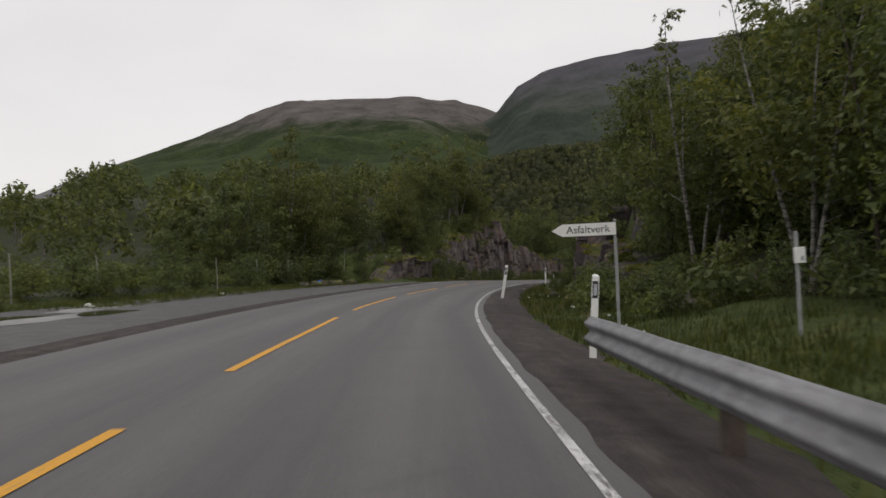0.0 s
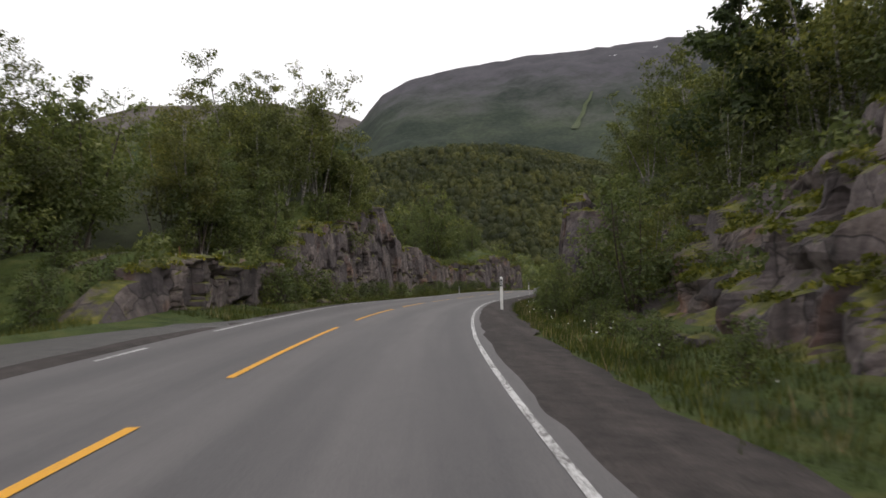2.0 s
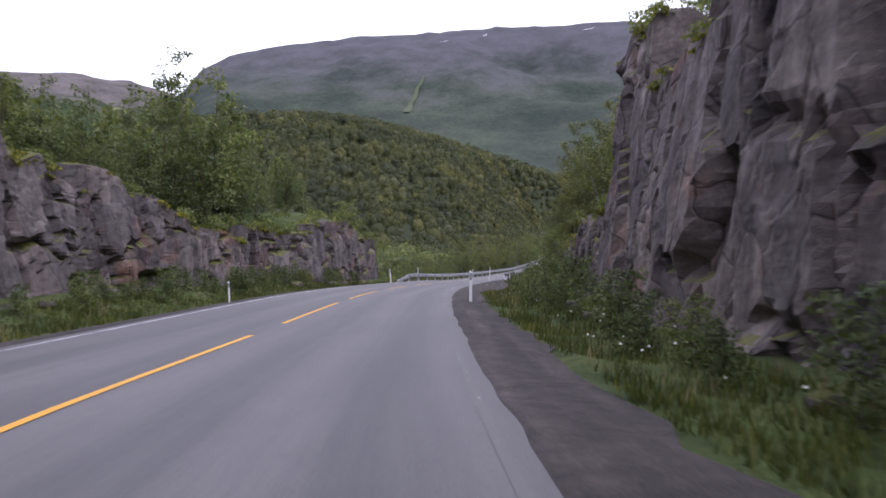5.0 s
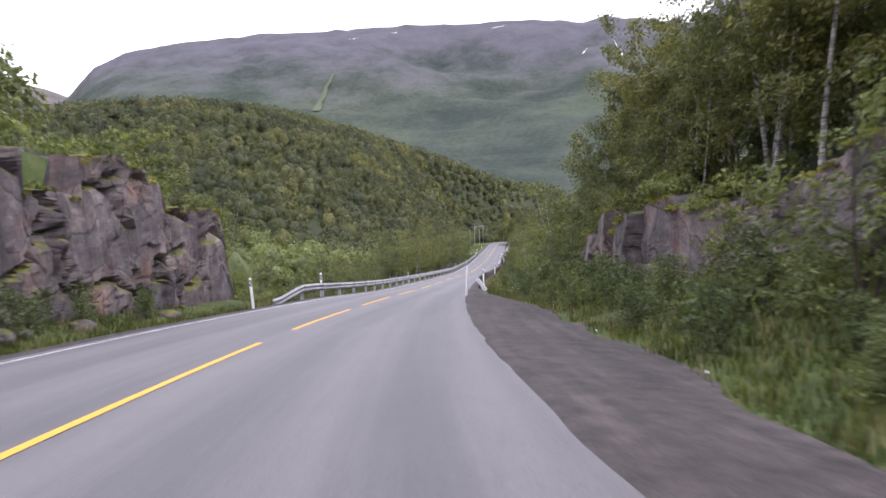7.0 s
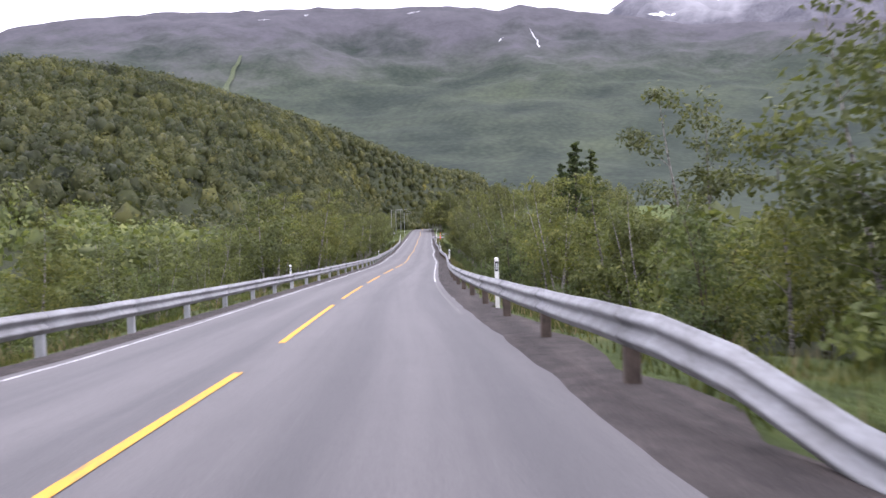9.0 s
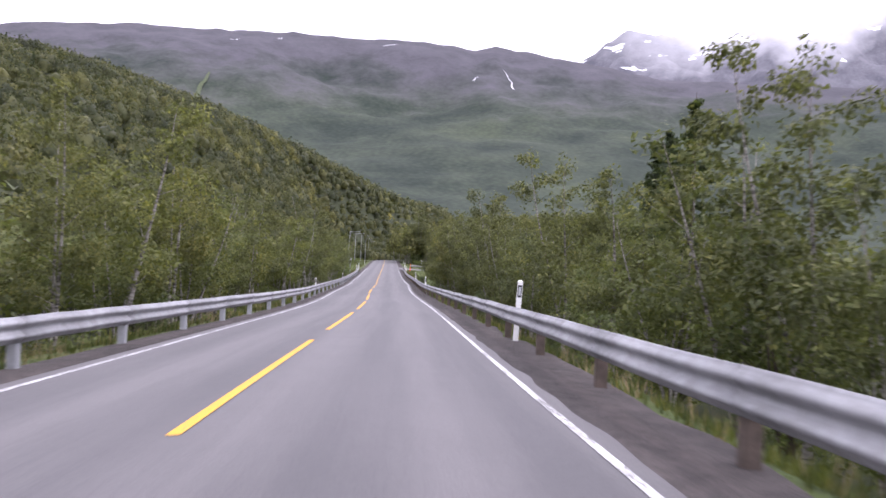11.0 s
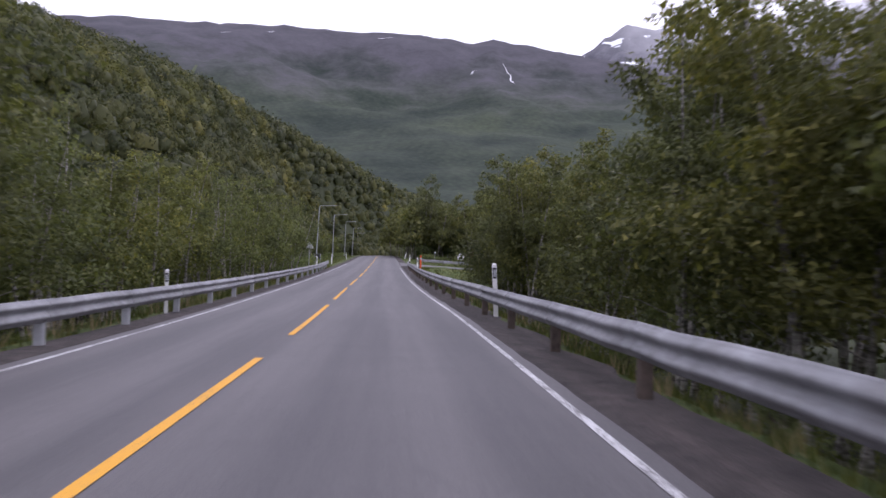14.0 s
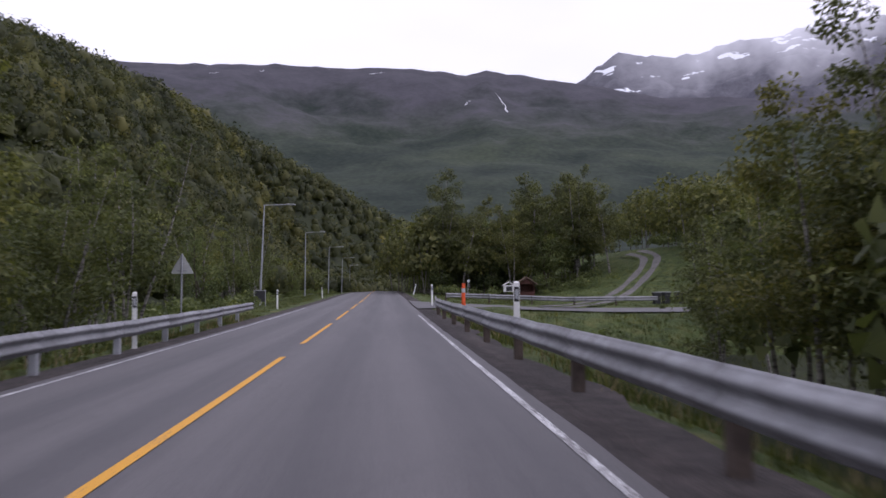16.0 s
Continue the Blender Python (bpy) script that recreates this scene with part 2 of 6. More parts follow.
def birch_bark_build(n, l, b, c):
    mp = n.new("ShaderNodeMapping")
    mp.inputs["Scale"].default_value = (2, 2, 9)
    l.new(c.outputs["Object"], mp.inputs[0])
    f = noise_tex(n, l, mp.outputs[0], 1.2, 6)
    l.new(ramp(n, l, f, (0.38, (0.05, 0.045, 0.04)), (0.5, (0.2, 0.185, 0.165)), (0.7, (0.36, 0.345, 0.315))), b.inputs["Base Color"])
    bump(n, l, b, f, 0.5, 0.02)


def paint_build(col, wear):
    """Road paint, worn through to the asphalt in specks."""
    def build(n, l, b, c):
        p = c.outputs["Object"]
        f, g = noise_tex(n, l, p, 26, 5), noise_tex(n, l, p, 1.1, 4)
        w = math_node(n, l, "ADD", f, math_node(n, l, "MULTIPLY", math_node(n, l, "SUBTRACT", g, 0.5), 0.4))
        l.new(mix(n, l, ramp(n, l, w, (wear - 0.04, (1, 1, 1)), (wear + 0.06, (0, 0, 0))), col, (0.12, 0.115, 0.112)), b.inputs["Base Color"])
    return build


def mountain_build(forest_low, forest_high, rock_a, rock_b, line, band, snow, grain=0.3):
    """A hillside: woods below, bare ground and rock above the tree line at z = line, with snow patches where snow is above 0."""
    def build(n, l, b, c):
        p = c.outputs["Object"]
        sep = n.new("ShaderNodeSeparateXYZ")
        l.new(p, sep.inputs[0])
        big, mid, fine = noise_tex(n, l, p, 0.0035, 5), noise_tex(n, l, p, 0.012, 7), noise_tex(n, l, p, 0.09, 5)
        terrace = noise_tex(n, l, mapped(n, l, p, (0.25, 0.25, 1.6), (0.1, 0.05, 0)), 0.014, 6)
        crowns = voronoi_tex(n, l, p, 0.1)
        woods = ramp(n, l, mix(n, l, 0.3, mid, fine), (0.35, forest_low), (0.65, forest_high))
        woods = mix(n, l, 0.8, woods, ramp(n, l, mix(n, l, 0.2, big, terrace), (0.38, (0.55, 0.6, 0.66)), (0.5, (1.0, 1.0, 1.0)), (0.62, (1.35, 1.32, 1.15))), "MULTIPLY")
        # lit crown tops and shaded gaps between them, painted into the woods' colour
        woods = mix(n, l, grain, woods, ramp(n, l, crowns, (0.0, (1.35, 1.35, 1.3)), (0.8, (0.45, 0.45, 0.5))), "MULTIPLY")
        rock = ramp(n, l, mix(n, l, 0.25, mix(n, l, 0.12, mid, terrace), fine), (0.38, rock_a), (0.62, rock_b))
        high = math_node(n, l, "ADD", math_node(n, l, "DIVIDE", math_node(n, l, "SUBTRACT", sep.outputs[2], line), band), math_node(n, l, "MULTIPLY", math_node(n, l, "SUBTRACT", mix(n, l, 0.4, big, mid), 0.5), 4.0))
        col = mix(n, l, ramp(n, l, high, (0.0, (0, 0, 0)), (1.0, (1, 1, 1))), woods, rock)
        if snow:
            sn = noise_tex(n, l, mapped(n, l, p, (1, 1, 2.6), (0.5, 0.3, 0)), 0.0075, 4, 0.55)
            hi = math_node(n, l, "DIVIDE", math_node(n, l, "SUBTRACT", sep.outputs[2], line + band), 3500.0)
            col = mix(n, l, ramp(n, l, math_node(n, l, "ADD", sn, hi), (snow, (0, 0, 0)), (snow + 0.015, (1, 1, 1))), col, (0.8, 0.82, 0.86))
        l.new(col, b.inputs["Base Color"])
        bump(n, l, b, mix(n, l, 0.3, mid, crowns), 0.35, 4.0)
    return build


ASPHALT = material("asphalt", asphalt_build, 0.62, 0.45)
SHOULDER = material("shoulder gravel", shoulder_build)
LAYBY = material("lay-by gravel", gravel_build((0.036, 0.034, 0.034), (0.095, 0.092, 0.089)), 0.6, 0.45)
SOIL = material("verge soil and moss", soil_build)
ROCK = material("blasted rock", rock_build, 0.8, 0.3)
WHITE_LINE = material("white road paint", paint_build((0.62, 0.62, 0.62), 0.47), 0.6)
YELLOW_LINE = material("yellow road paint", paint_build((0.67, 0.33, 0.025), 0.33), 0.6)
STEEL = material("galvanised steel", plain_build((0.33, 0.34, 0.355), 0.3, 1.2, 0.2), 0.62, 0.5, 0.3)
def rail_build(n, l, b, c):
    """Dull zinc with dirt splashed up from the road and pale worn streaks."""
    p = c.outputs["Object"]
    cloud, speck, streak = noise_tex(n, l, p, 0.8, 5), noise_tex(n, l, p, 22, 4), noise_tex(n, l, mapped(n, l, p, (3, 3, 0.5)), 1.5, 5)
    col = ramp(n, l, cloud, (0.3, (0.2, 0.205, 0.215)), (0.7, (0.35, 0.355, 0.37)))
    col = mix(n, l, 0.5, col, ramp(n, l, speck, (0.35, (0.6, 0.58, 0.56)), (0.6, (1.1, 1.1, 1.1))), "MULTIPLY")
    col = mix(n, l, 0.5, col, ramp(n, l, streak, (0.35, (0.6, 0.57, 0.54)), (0.6, (1.1, 1.1, 1.1))), "MULTIPLY")
    l.new(col, b.inputs["Base Color"])
    bump(n, l, b, speck, 0.15, 0.01)


RAIL_STEEL = material("dull galvanised rail steel", rail_build, 0.6, 0.5, 0.25)
WOOD_POST = material("weathered wood", plain_build((0.085, 0.066, 0.055), 0.4, 5, 0.6), 0.9)
WHITE_PLASTIC = material("white plastic", plain_build((0.76, 0.76, 0.74), 0.1, 5, 0.05), 0.5)
BLACK_PLASTIC = material("black plastic", plain_build((0.03, 0.03, 0.032), 0.3, 6, 0.05), 0.5)
REFLECTOR = material("grey reflector", plain_build((0.45, 0.46, 0.48), 0.15, 30, 0.3), 0.25, 0.6)
ORANGE_PLASTIC = material("orange plastic", plain_build((0.75, 0.11, 0.03), 0.15, 5, 0.05), 0.5)
GREY_PAINT = material("grey painted metal", plain_build((0.3, 0.31, 0.31), 0.2, 4, 0.1), 0.6)
SIGN_WHITE = material("white sign sheet", plain_build((0.74, 0.73, 0.7), 0.1, 3, 0.03), 0.45)
SIGN_BACK = material("grey sign back", plain_build((0.5, 0.51, 0.5), 0.12, 3, 0.03), 0.5)
SIGN_BLACK = material("black sign print", plain_build((0.02, 0.02, 0.02), 0.2, 3, 0.0), 0.6)
RED_WOOD = material("red painted boards", plain_build((0.085, 0.036, 0.028), 0.3, 8, 0.4), 0.8)
ROOF_FELT = material("roof boards", plain_build((0.19, 0.13, 0.1), 0.3, 8, 0.4), 0.9)
BLUE_TARP = material("blue tarpaulin", plain_build((0.03, 0.1, 0.5), 0.25, 5, 0.5), 0.45)
BIRCH_BARK = material("birch bark", birch_bark_build, 0.85)
DARK_BARK = material("dark bark", plain_build((0.07, 0.055, 0.045), 0.4, 6, 0.8), 0.95)
BIRCH_LEAF = leaf_material("birch leaves", (0.075, 0.09, 0.035), (0.12, 0.139, 0.054), (0.178, 0.192, 0.078))
WILLOW_LEAF = leaf_material("willow leaves", (0.076, 0.1, 0.04), (0.122, 0.152, 0.064), (0.182, 0.21, 0.1))
DARK_LEAF = leaf_material("dark birch leaves", (0.067, 0.078, 0.032), (0.114, 0.127, 0.051), (0.174, 0.178, 0.076))
PINE_LEAF = leaf_material("conifer needles", (0.03, 0.044, 0.019), (0.056, 0.079, 0.032), (0.085, 0.112, 0.046))
GRASS = leaf_material("grass blades", (0.036, 0.052, 0.016), (0.07, 0.09, 0.028), (0.15, 0.145, 0.06), 0.5)
MOSS = leaf_material("yellow-green moss", (0.07, 0.085, 0.015), (0.15, 0.155, 0.03), (0.25, 0.24, 0.05))
FLOWER = material("white flower heads", plain_build((0.75, 0.75, 0.7), 0.1, 9, 0.1), 0.8)
WOODS = leaf_material("far birch woods", (0.043, 0.053, 0.022), (0.08, 0.089, 0.035), (0.122, 0.125, 0.049), 0.05, 0.3, 0.24)
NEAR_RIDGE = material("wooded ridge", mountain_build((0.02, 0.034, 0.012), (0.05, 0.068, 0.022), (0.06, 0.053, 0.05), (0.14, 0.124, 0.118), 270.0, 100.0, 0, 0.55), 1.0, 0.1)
# Range, peak and west ridge: aerial haze put into paler, bluer base colours.
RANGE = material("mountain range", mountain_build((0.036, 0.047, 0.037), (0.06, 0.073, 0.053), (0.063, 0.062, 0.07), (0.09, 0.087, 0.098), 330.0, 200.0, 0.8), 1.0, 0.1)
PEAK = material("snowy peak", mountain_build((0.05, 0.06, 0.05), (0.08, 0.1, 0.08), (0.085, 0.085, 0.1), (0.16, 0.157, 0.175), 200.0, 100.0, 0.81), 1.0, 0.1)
WEST_RIDGE = material("bare far ridge paled for haze", mountain_build((0.1, 0.105, 0.1), (0.14, 0.145, 0.135), (0.15, 0.15, 0.155), (0.21, 0.205, 0.21), 40.0, 60.0, 0), 1.0, 0.1)
# Floor colour is darkened to deepen the shade in gaps between crowns.
FOREST_FLOOR = material("forest floor darkened for shade", gravel_build((0.02, 0.027, 0.009), (0.044, 0.054, 0.018)))
TWO_TRACK = material("driveway gravel", gravel_build((0.1, 0.095, 0.09), (0.22, 0.21, 0.2)))


def mist_build(strength, low, high):
    """Thin cloud: mostly clear, thicker upwards between z = low and z = high."""
    m = bpy.data.materials.new("mist")
    m.use_nodes = True
    n, l = m.node_tree.nodes, m.node_tree.links
    n.remove(n["Principled BSDF"])
    c = n.new("ShaderNodeTexCoord")
    sep = n.new("ShaderNodeSeparateXYZ")
    l.new(c.outputs["Object"], sep.inputs[0])
    up = math_node(n, l, "DIVIDE", math_node(n, l, "SUBTRACT", sep.outputs[2], low), high - low)
    puff = math_node(n, l, "MULTIPLY", math_node(n, l, "SUBTRACT", noise_tex(n, l, c.outputs["Object"], 0.0025, 4), 0.5), 1.3)
    fac = ramp(n, l, math_node(n, l, "ADD", up, puff), (0.0, (0, 0, 0)), (1.0, (strength, strength, strength)))
    east = math_node(n, l, "SUBTRACT", sep.outputs[0], 41.5)
    north = math_node(n, l, "SUBTRACT", sep.outputs[1], 142.0)
    side = math_node(n, l, "DIVIDE", math_node(n, l, "SUBTRACT", math_node(n, l, "ARCTAN2", east, north), radians(51)), radians(9), True)
    fac = math_node(n, l, "MULTIPLY", fac, side)
    clear, white, mixer = n.new("ShaderNodeBsdfTransparent"), n.new("ShaderNodeEmission"), n.new("ShaderNodeMixShader")
    white.inputs[0].default_value, white.inputs[1].default_value = (0.95, 0.955, 0.99, 1), 1.13
    l.new(fac, mixer.inputs[0])
    l.new(clear.outputs[0], mixer.inputs[1])
    l.new(white.outputs[0], mixer.inputs[2])
    l.new(mixer.outputs[0], n["Material Output"].inputs[0])
    return m


CLOUD = mist_build(1.0, 760.0, 1060.0)
WATER = material("puddle water", plain_build((0.03, 0.028, 0.026), 0.2, 2, 0.0), 0.04, 0.5)
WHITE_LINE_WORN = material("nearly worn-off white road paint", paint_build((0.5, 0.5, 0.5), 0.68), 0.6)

# ---- the road's line, in metres along it (s) and across it (l, right is plus) ----
ROAD_STEP = 20.0
ROAD_X = [1.9, 1.3, 0.6, -0.0, -0.1, 1.9, 5.8, 11.4, 18.6, 26.6, 36.0, 46.5, 57.4, 68.8, 80.8, 92.7, 104.3, 116.2, 127.9, 139.7, 151.5, 163.3, 175.1, 186.8, 198.6, 210.4, 222.2, 233.9, 245.7, 257.5, 269.3]
ROAD_Y = [-60.0, -40.0, -20.0, -0.0, 20.0, 39.9, 59.5, 78.7, 97.3, 115.7, 133.3, 150.3, 167.1, 183.5, 199.6, 215.6, 231.9, 248.0, 264.2, 280.3, 296.5, 312.7, 328.8, 345.0, 361.2, 377.3, 393.5, 409.6, 425.8, 442.0, 458.1]
ROAD_Z = [2.40, 1.60, 0.80, -0.00, -0.93, -1.85, -2.79, -3.93, -5.00, -5.96, -7.05, -8.13, -9.18, -10.08, -10.80, -11.45, -11.91, -12.23, -12.40, -12.40, -12.29, -12.07, -11.80, -11.52, -11.28, -11.13, -11.20, -11.40, -11.60, -12.07, -12.53]
ROAD_START = -60.0


def spline(values):
    """Second derivatives of a natural cubic through evenly spaced values."""
    y = np.array(values, float)
    n = len(y)
    m = np.eye(n) * 4
    m[0, 0] = m[-1, -1] = 1
    for i in range(1, n - 1):
        m[i, i - 1] = m[i, i + 1] = 1
    r = np.zeros(n)
    r[1:-1] = 6 * (y[2:] - 2 * y[1:-1] + y[:-2]) / ROAD_STEP ** 2
    return y, np.linalg.solve(m, r)


SPLINES = [spline(v) for v in (ROAD_X, ROAD_Y, ROAD_Z)]


def road_eval(s):
    """Place and direction in plan of the road's line at s (arrays)."""
    s = np.asarray(s, float)
    k = (s - ROAD_START) / ROAD_STEP
    i = np.clip(np.floor(k).astype(int), 0, len(ROAD_X) - 2)
    u = np.clip(k - i, 0, 1)
    over = (k - i - u) * ROAD_STEP
    out, der = [], []
    for y, d in SPLINES:
        a, b, h = y[i], y[i + 1], ROAD_STEP
        out.append((1 - u) * a + u * b + h * h / 6 * (((1 - u) ** 3 - (1 - u)) * d[i] + (u ** 3 - u) * d[i + 1]))
        der.append((b - a) / h + h / 6 * (-(3 * (1 - u) ** 2 - 1) * d[i] + (3 * u ** 2 - 1) * d[i + 1]))
    x, y, z = out
    dx, dy = der[0], der[1]
    w = np.hypot(dx, dy)
    dx, dy = dx / w, dy / w
    return x + over * dx, y + over * dy, z, dx, dy


def lerp(s, *pairs):
    return np.interp(s, [p[0] for p in pairs], [p[1] for p in pairs])


def smooth(x):
    x = np.clip(x, 0, 1)
    return x * x * (3 - 2 * x)


def yellow_at(s):
    return lerp(s, (-60, -2.2), (14, -2.26), (22, -2.43), (33, -2.43), (42, -2.4), (70, -2.65), (93, -3.1), (102, -2.95), (140, -2.65), (158, -2.25), (170, -1.72), (207, -1.62), (250, -1.6), (290, -1.76), (330, -1.92), (540, -2.0))


def right_at(s):
    return lerp(s, (-60, 1.05), (30, 1.04), (42, 0.98), (50, 0.92), (62, 0.95), (70, 0.92), (80, 0.8), (93, 0.74), (106, 0.82), (125, 1.1), (140, 1.17), (160, 1.25), (170, 1.45), (207, 1.68), (245, 1.52), (287, 1.74), (318, 1.46), (540, 1.42))


def left_at(s):
    return lerp(s, (-60, -4.7), (40, -4.85), (60, -5.4), (75, -6.3), (95, -6.3), (140, -6.15), (160, -5.5), (172, -4.75), (209, -4.3), (250, -4.35), (287, -4.75), (331, -5.2), (540, -5.2))


def cross(s, l):
    """The road falls off to the left of its middle on the straight."""
    return -0.05 * smooth((s - 155) / 25) * np.clip(yellow_at(s) - l, 0, 6)


def rock_left(s):
    """Height of the rock cut on the left."""
    return lerp(s, (53, 0), (56, 1.1), (60, 1.8), (66, 2.0), (70, 2.1), (74, 2.9), (78, 4.3), (84, 5.6), (90, 7.0), (96, 8.1), (100, 7.4), (106, 5.6), (110, 4.8), (118, 3.6), (126, 3.0), (134, 3.6), (144, 4.8), (150, 4.9), (153, 4.4), (154, 0.5))


def rock_right(s):
    return lerp(s, (17, 0), (20, 0.5), (28, 1.1), (32, 2.0), (37, 3.6), (42, 4.8), (48, 5.6), (53, 4.8), (57, 3.6), (64, 3.2), (72, 3.8), (80, 5.2), (86, 6.8), (92, 7.4), (108, 7.6), (112, 5.5), (118, 4.0), (130, 3.2), (140, 2.6), (146, 2.9), (155, 3.0), (159.5, 2.2), (162, 0.8), (168, 0.3), (170, 0))


def face_left(s):
    return lerp(s, (53, -9.4), (60, -8.7), (66, -8.8), (74, -9.3), (86, -10.8), (110, -11.4), (130, -10.2), (152, -8.7))


def face_right(s):
    return lerp(s, (17, 8.0), (26, 6.2), (40, 5.0), (60, 6.0), (80, 4.9), (108, 5.2), (114, 7.5), (136, 8.0), (145, 6.9), (159, 6.9), (170, 8.5))


def laid_back(s):
    """How far the right cut lies back in mossy ledges; 0 is a sheer face."""
    return lerp(s, (17, 1), (31, 1), (34, 0.12), (41, 0.12), (46, 1), (73, 1), (80, 0))


def ground_rel(s, l):
    """The ground's height over the road's line at (s, l)."""
    s, l = np.asarray(s, float), np.asarray(l, float)
    rl, rr, fl, fr = rock_left(s), rock_right(s), face_left(s), face_right(s)
    le, re = left_at(s) - 0.35, right_at(s) + 0.45
    d = l - re
    # right: verge, rock shelf, embankment, field by the junction
    cut = smooth((170 - s) / 6)
    bank = smooth((s - 166) / 10) * smooth((352 - s) / 12)
    field = smooth((s - 345) / 10)
    verge = np.where(d < 1.0, -0.06 * d, -0.06 - 0.14 * np.minimum(d - 1.0, 1.2) + 0.16 * np.clip(d - 2.2, 0, 3))
    fr = fr + 0.72 * rr * laid_back(s)
    shelf = rr * smooth((l - fr - 1.7) / 1.3) + 0.42 * np.clip(l - fr - 2.6, 0, 40) * smooth(rr / 1.0) * smooth((172 - s) / 20)
    right = cut * (verge + shelf + np.where(s < 18, 0.12 * np.clip(l - 5, 0, 30), 0)) + bank * (-0.05 * np.minimum(d, 0.9) - 0.42 * np.clip(d - 0.9, 0, 7)) + field * (-0.04 * np.minimum(d, 12) + 7 * smooth((l - 14) / 26) * smooth((s - 370) / 45))
    # left: lay-by, rock shelf, embankment, foot of the hill
    d = le - l
    lay = smooth((62 - s) / 10)
    cutl = smooth((s - 51) / 8) * smooth((159 - s) / 5)
    bankl = smooth((s - 154) / 8) * smooth((352 - s) / 14)
    fieldl = smooth((s - 340) / 12)
    left = lay * (-0.03 * np.minimum(d, 8) + 0.02 * np.clip(d - 11, 0, 40)) \
        + cutl * (-0.1 * np.minimum(d, 1.0) + 0.13 * np.clip(d - 1, 0, 4) + rl * smooth((fl - l - 1.7) / 1.3) + 0.22 * np.clip(fl - l - 2.6, 0, 11) * smooth(rl) * smooth((s - 66) / 16)) \
        + bankl * (-0.05 * np.minimum(d, 1.3) - 0.42 * np.clip(d - 1.3, 0, 6)) + fieldl * (-0.05 * np.minimum(d, 10))
    return np.where(l > re, right, np.where(l < le, left, 0.0)) + np.where((l > re) | (l < le), cross(s, np.clip(l, le, re)), cross(s, l))


_, _, _, SDX, SDY = road_eval(400.0)   # the last stretch of road points this way


def hill(x, y):
    """The wooded hill to the left of the straight."""
    x0, y0, _, _, _ = road_eval(300.0)
    u = (x - x0) * SDX + (y - y0) * SDY + 300
    w = -(x - x0) * SDY + (y - y0) * SDX
    h = 0
    for top, um, wm, su, sw in ((60, 466, 178, 175, 145), (47, 682, 106, 191, 117), (52, 1040, -30, 360, 149)):
        h = h + top * np.exp(-((u - um) / su) ** 2 - ((w - wm) / sw) ** 2)
    return h * smooth((w - 14 + 0.24 * np.clip(u - 540, 0, 900)) / 44)


def at(s, l, h=0.0):
    """World place at s along, l across and h over the ground."""
    x, y, z, dx, dy = road_eval(s)
    X, Y = x + l * dy, y - l * dx
    return Vector((float(X), float(Y), float(z + ground_rel(s, l) + (hill(X, Y) if l < -14 else 0) + h)))


def heading(s):
    _, _, _, dx, dy = road_eval(s)
    return math.degrees(math.atan2(-dx, dy))


# ---- building helpers ----
def mesh_object(name, verts, faces, mat, parent=None, smooth_shade=False, uv=None):
    me = bpy.data.meshes.new(name)
    if isinstance(faces, np.ndarray):
        sides = faces.shape[1]
        me.vertices.add(len(verts))
        me.vertices.foreach_set("co", np.asarray(verts, np.float32).ravel())
        me.loops.add(faces.size)
        me.loops.foreach_set("vertex_index", faces.astype(np.int32).ravel())
        me.polygons.add(len(faces))
        me.polygons.foreach_set("loop_start", np.arange(0, faces.size, sides, dtype=np.int32))
        me.update(calc_edges=True)
    else:
        me.from_pydata([tuple(v) for v in verts], [], faces)
    me.materials.append(mat)
    if smooth_shade:
        me.polygons.foreach_set("use_smooth", [True] * len(me.polygons))
    if uv is not None:
        layer = me.uv_layers.new(name="UVMap")
        idx = np.empty(len(me.loops), int)
        me.loops.foreach_get("vertex_index", idx)
        layer.data.foreach_set("uv", np.asarray(uv, float)[idx].ravel())
    ob = new(name, me)
    ob.parent = parent
    return ob


def part(name, bm, mat, parent, label=""):
    me = bpy.data.meshes.new(name)
    bm.to_mesh(me)
    bm.free()
    me.materials.append(mat)
    ob = new(name, me)
    ob.parent = parent
    return tagged(ob, label)


def box(bm, cx, cy, cz, sx, sy, sz, bevel=0.0, m=None):
    r = bmesh.ops.create_cube(bm, size=1, matrix=(m or Matrix()) @ Matrix.Translation((cx, cy, cz)) @ Matrix.Diagonal((sx, sy, sz, 1)))
    if bevel:
        edges = list({e for v in r["verts"] for e in v.link_edges})
        bmesh.ops.bevel(bm, geom=edges, offset=bevel, segments=1, affect="EDGES")
    return bm


def tube(bm, p, q, r0, r1=None, sides=8):
    p, q = Vector(p), Vector(q)
    m = Matrix.Translation((p + q) / 2) @ (q - p).to_track_quat("Z", "Y").to_matrix().to_4x4()
    bmesh.ops.create_cone(bm, cap_ends=True, segments=sides, radius1=r0, radius2=r0 if r1 is None else r1, depth=(q - p).length, matrix=m)
    return bm


def grid_faces(rows, cols, flip=False):
    i = np.arange(rows - 1)[:, None] * cols + np.arange(cols - 1)[None, :]
    q = np.stack([i, i + 1, i + cols + 1, i + cols], -1).reshape(-1, 4)
    return (q[:, ::-1] if flip else q).tolist()


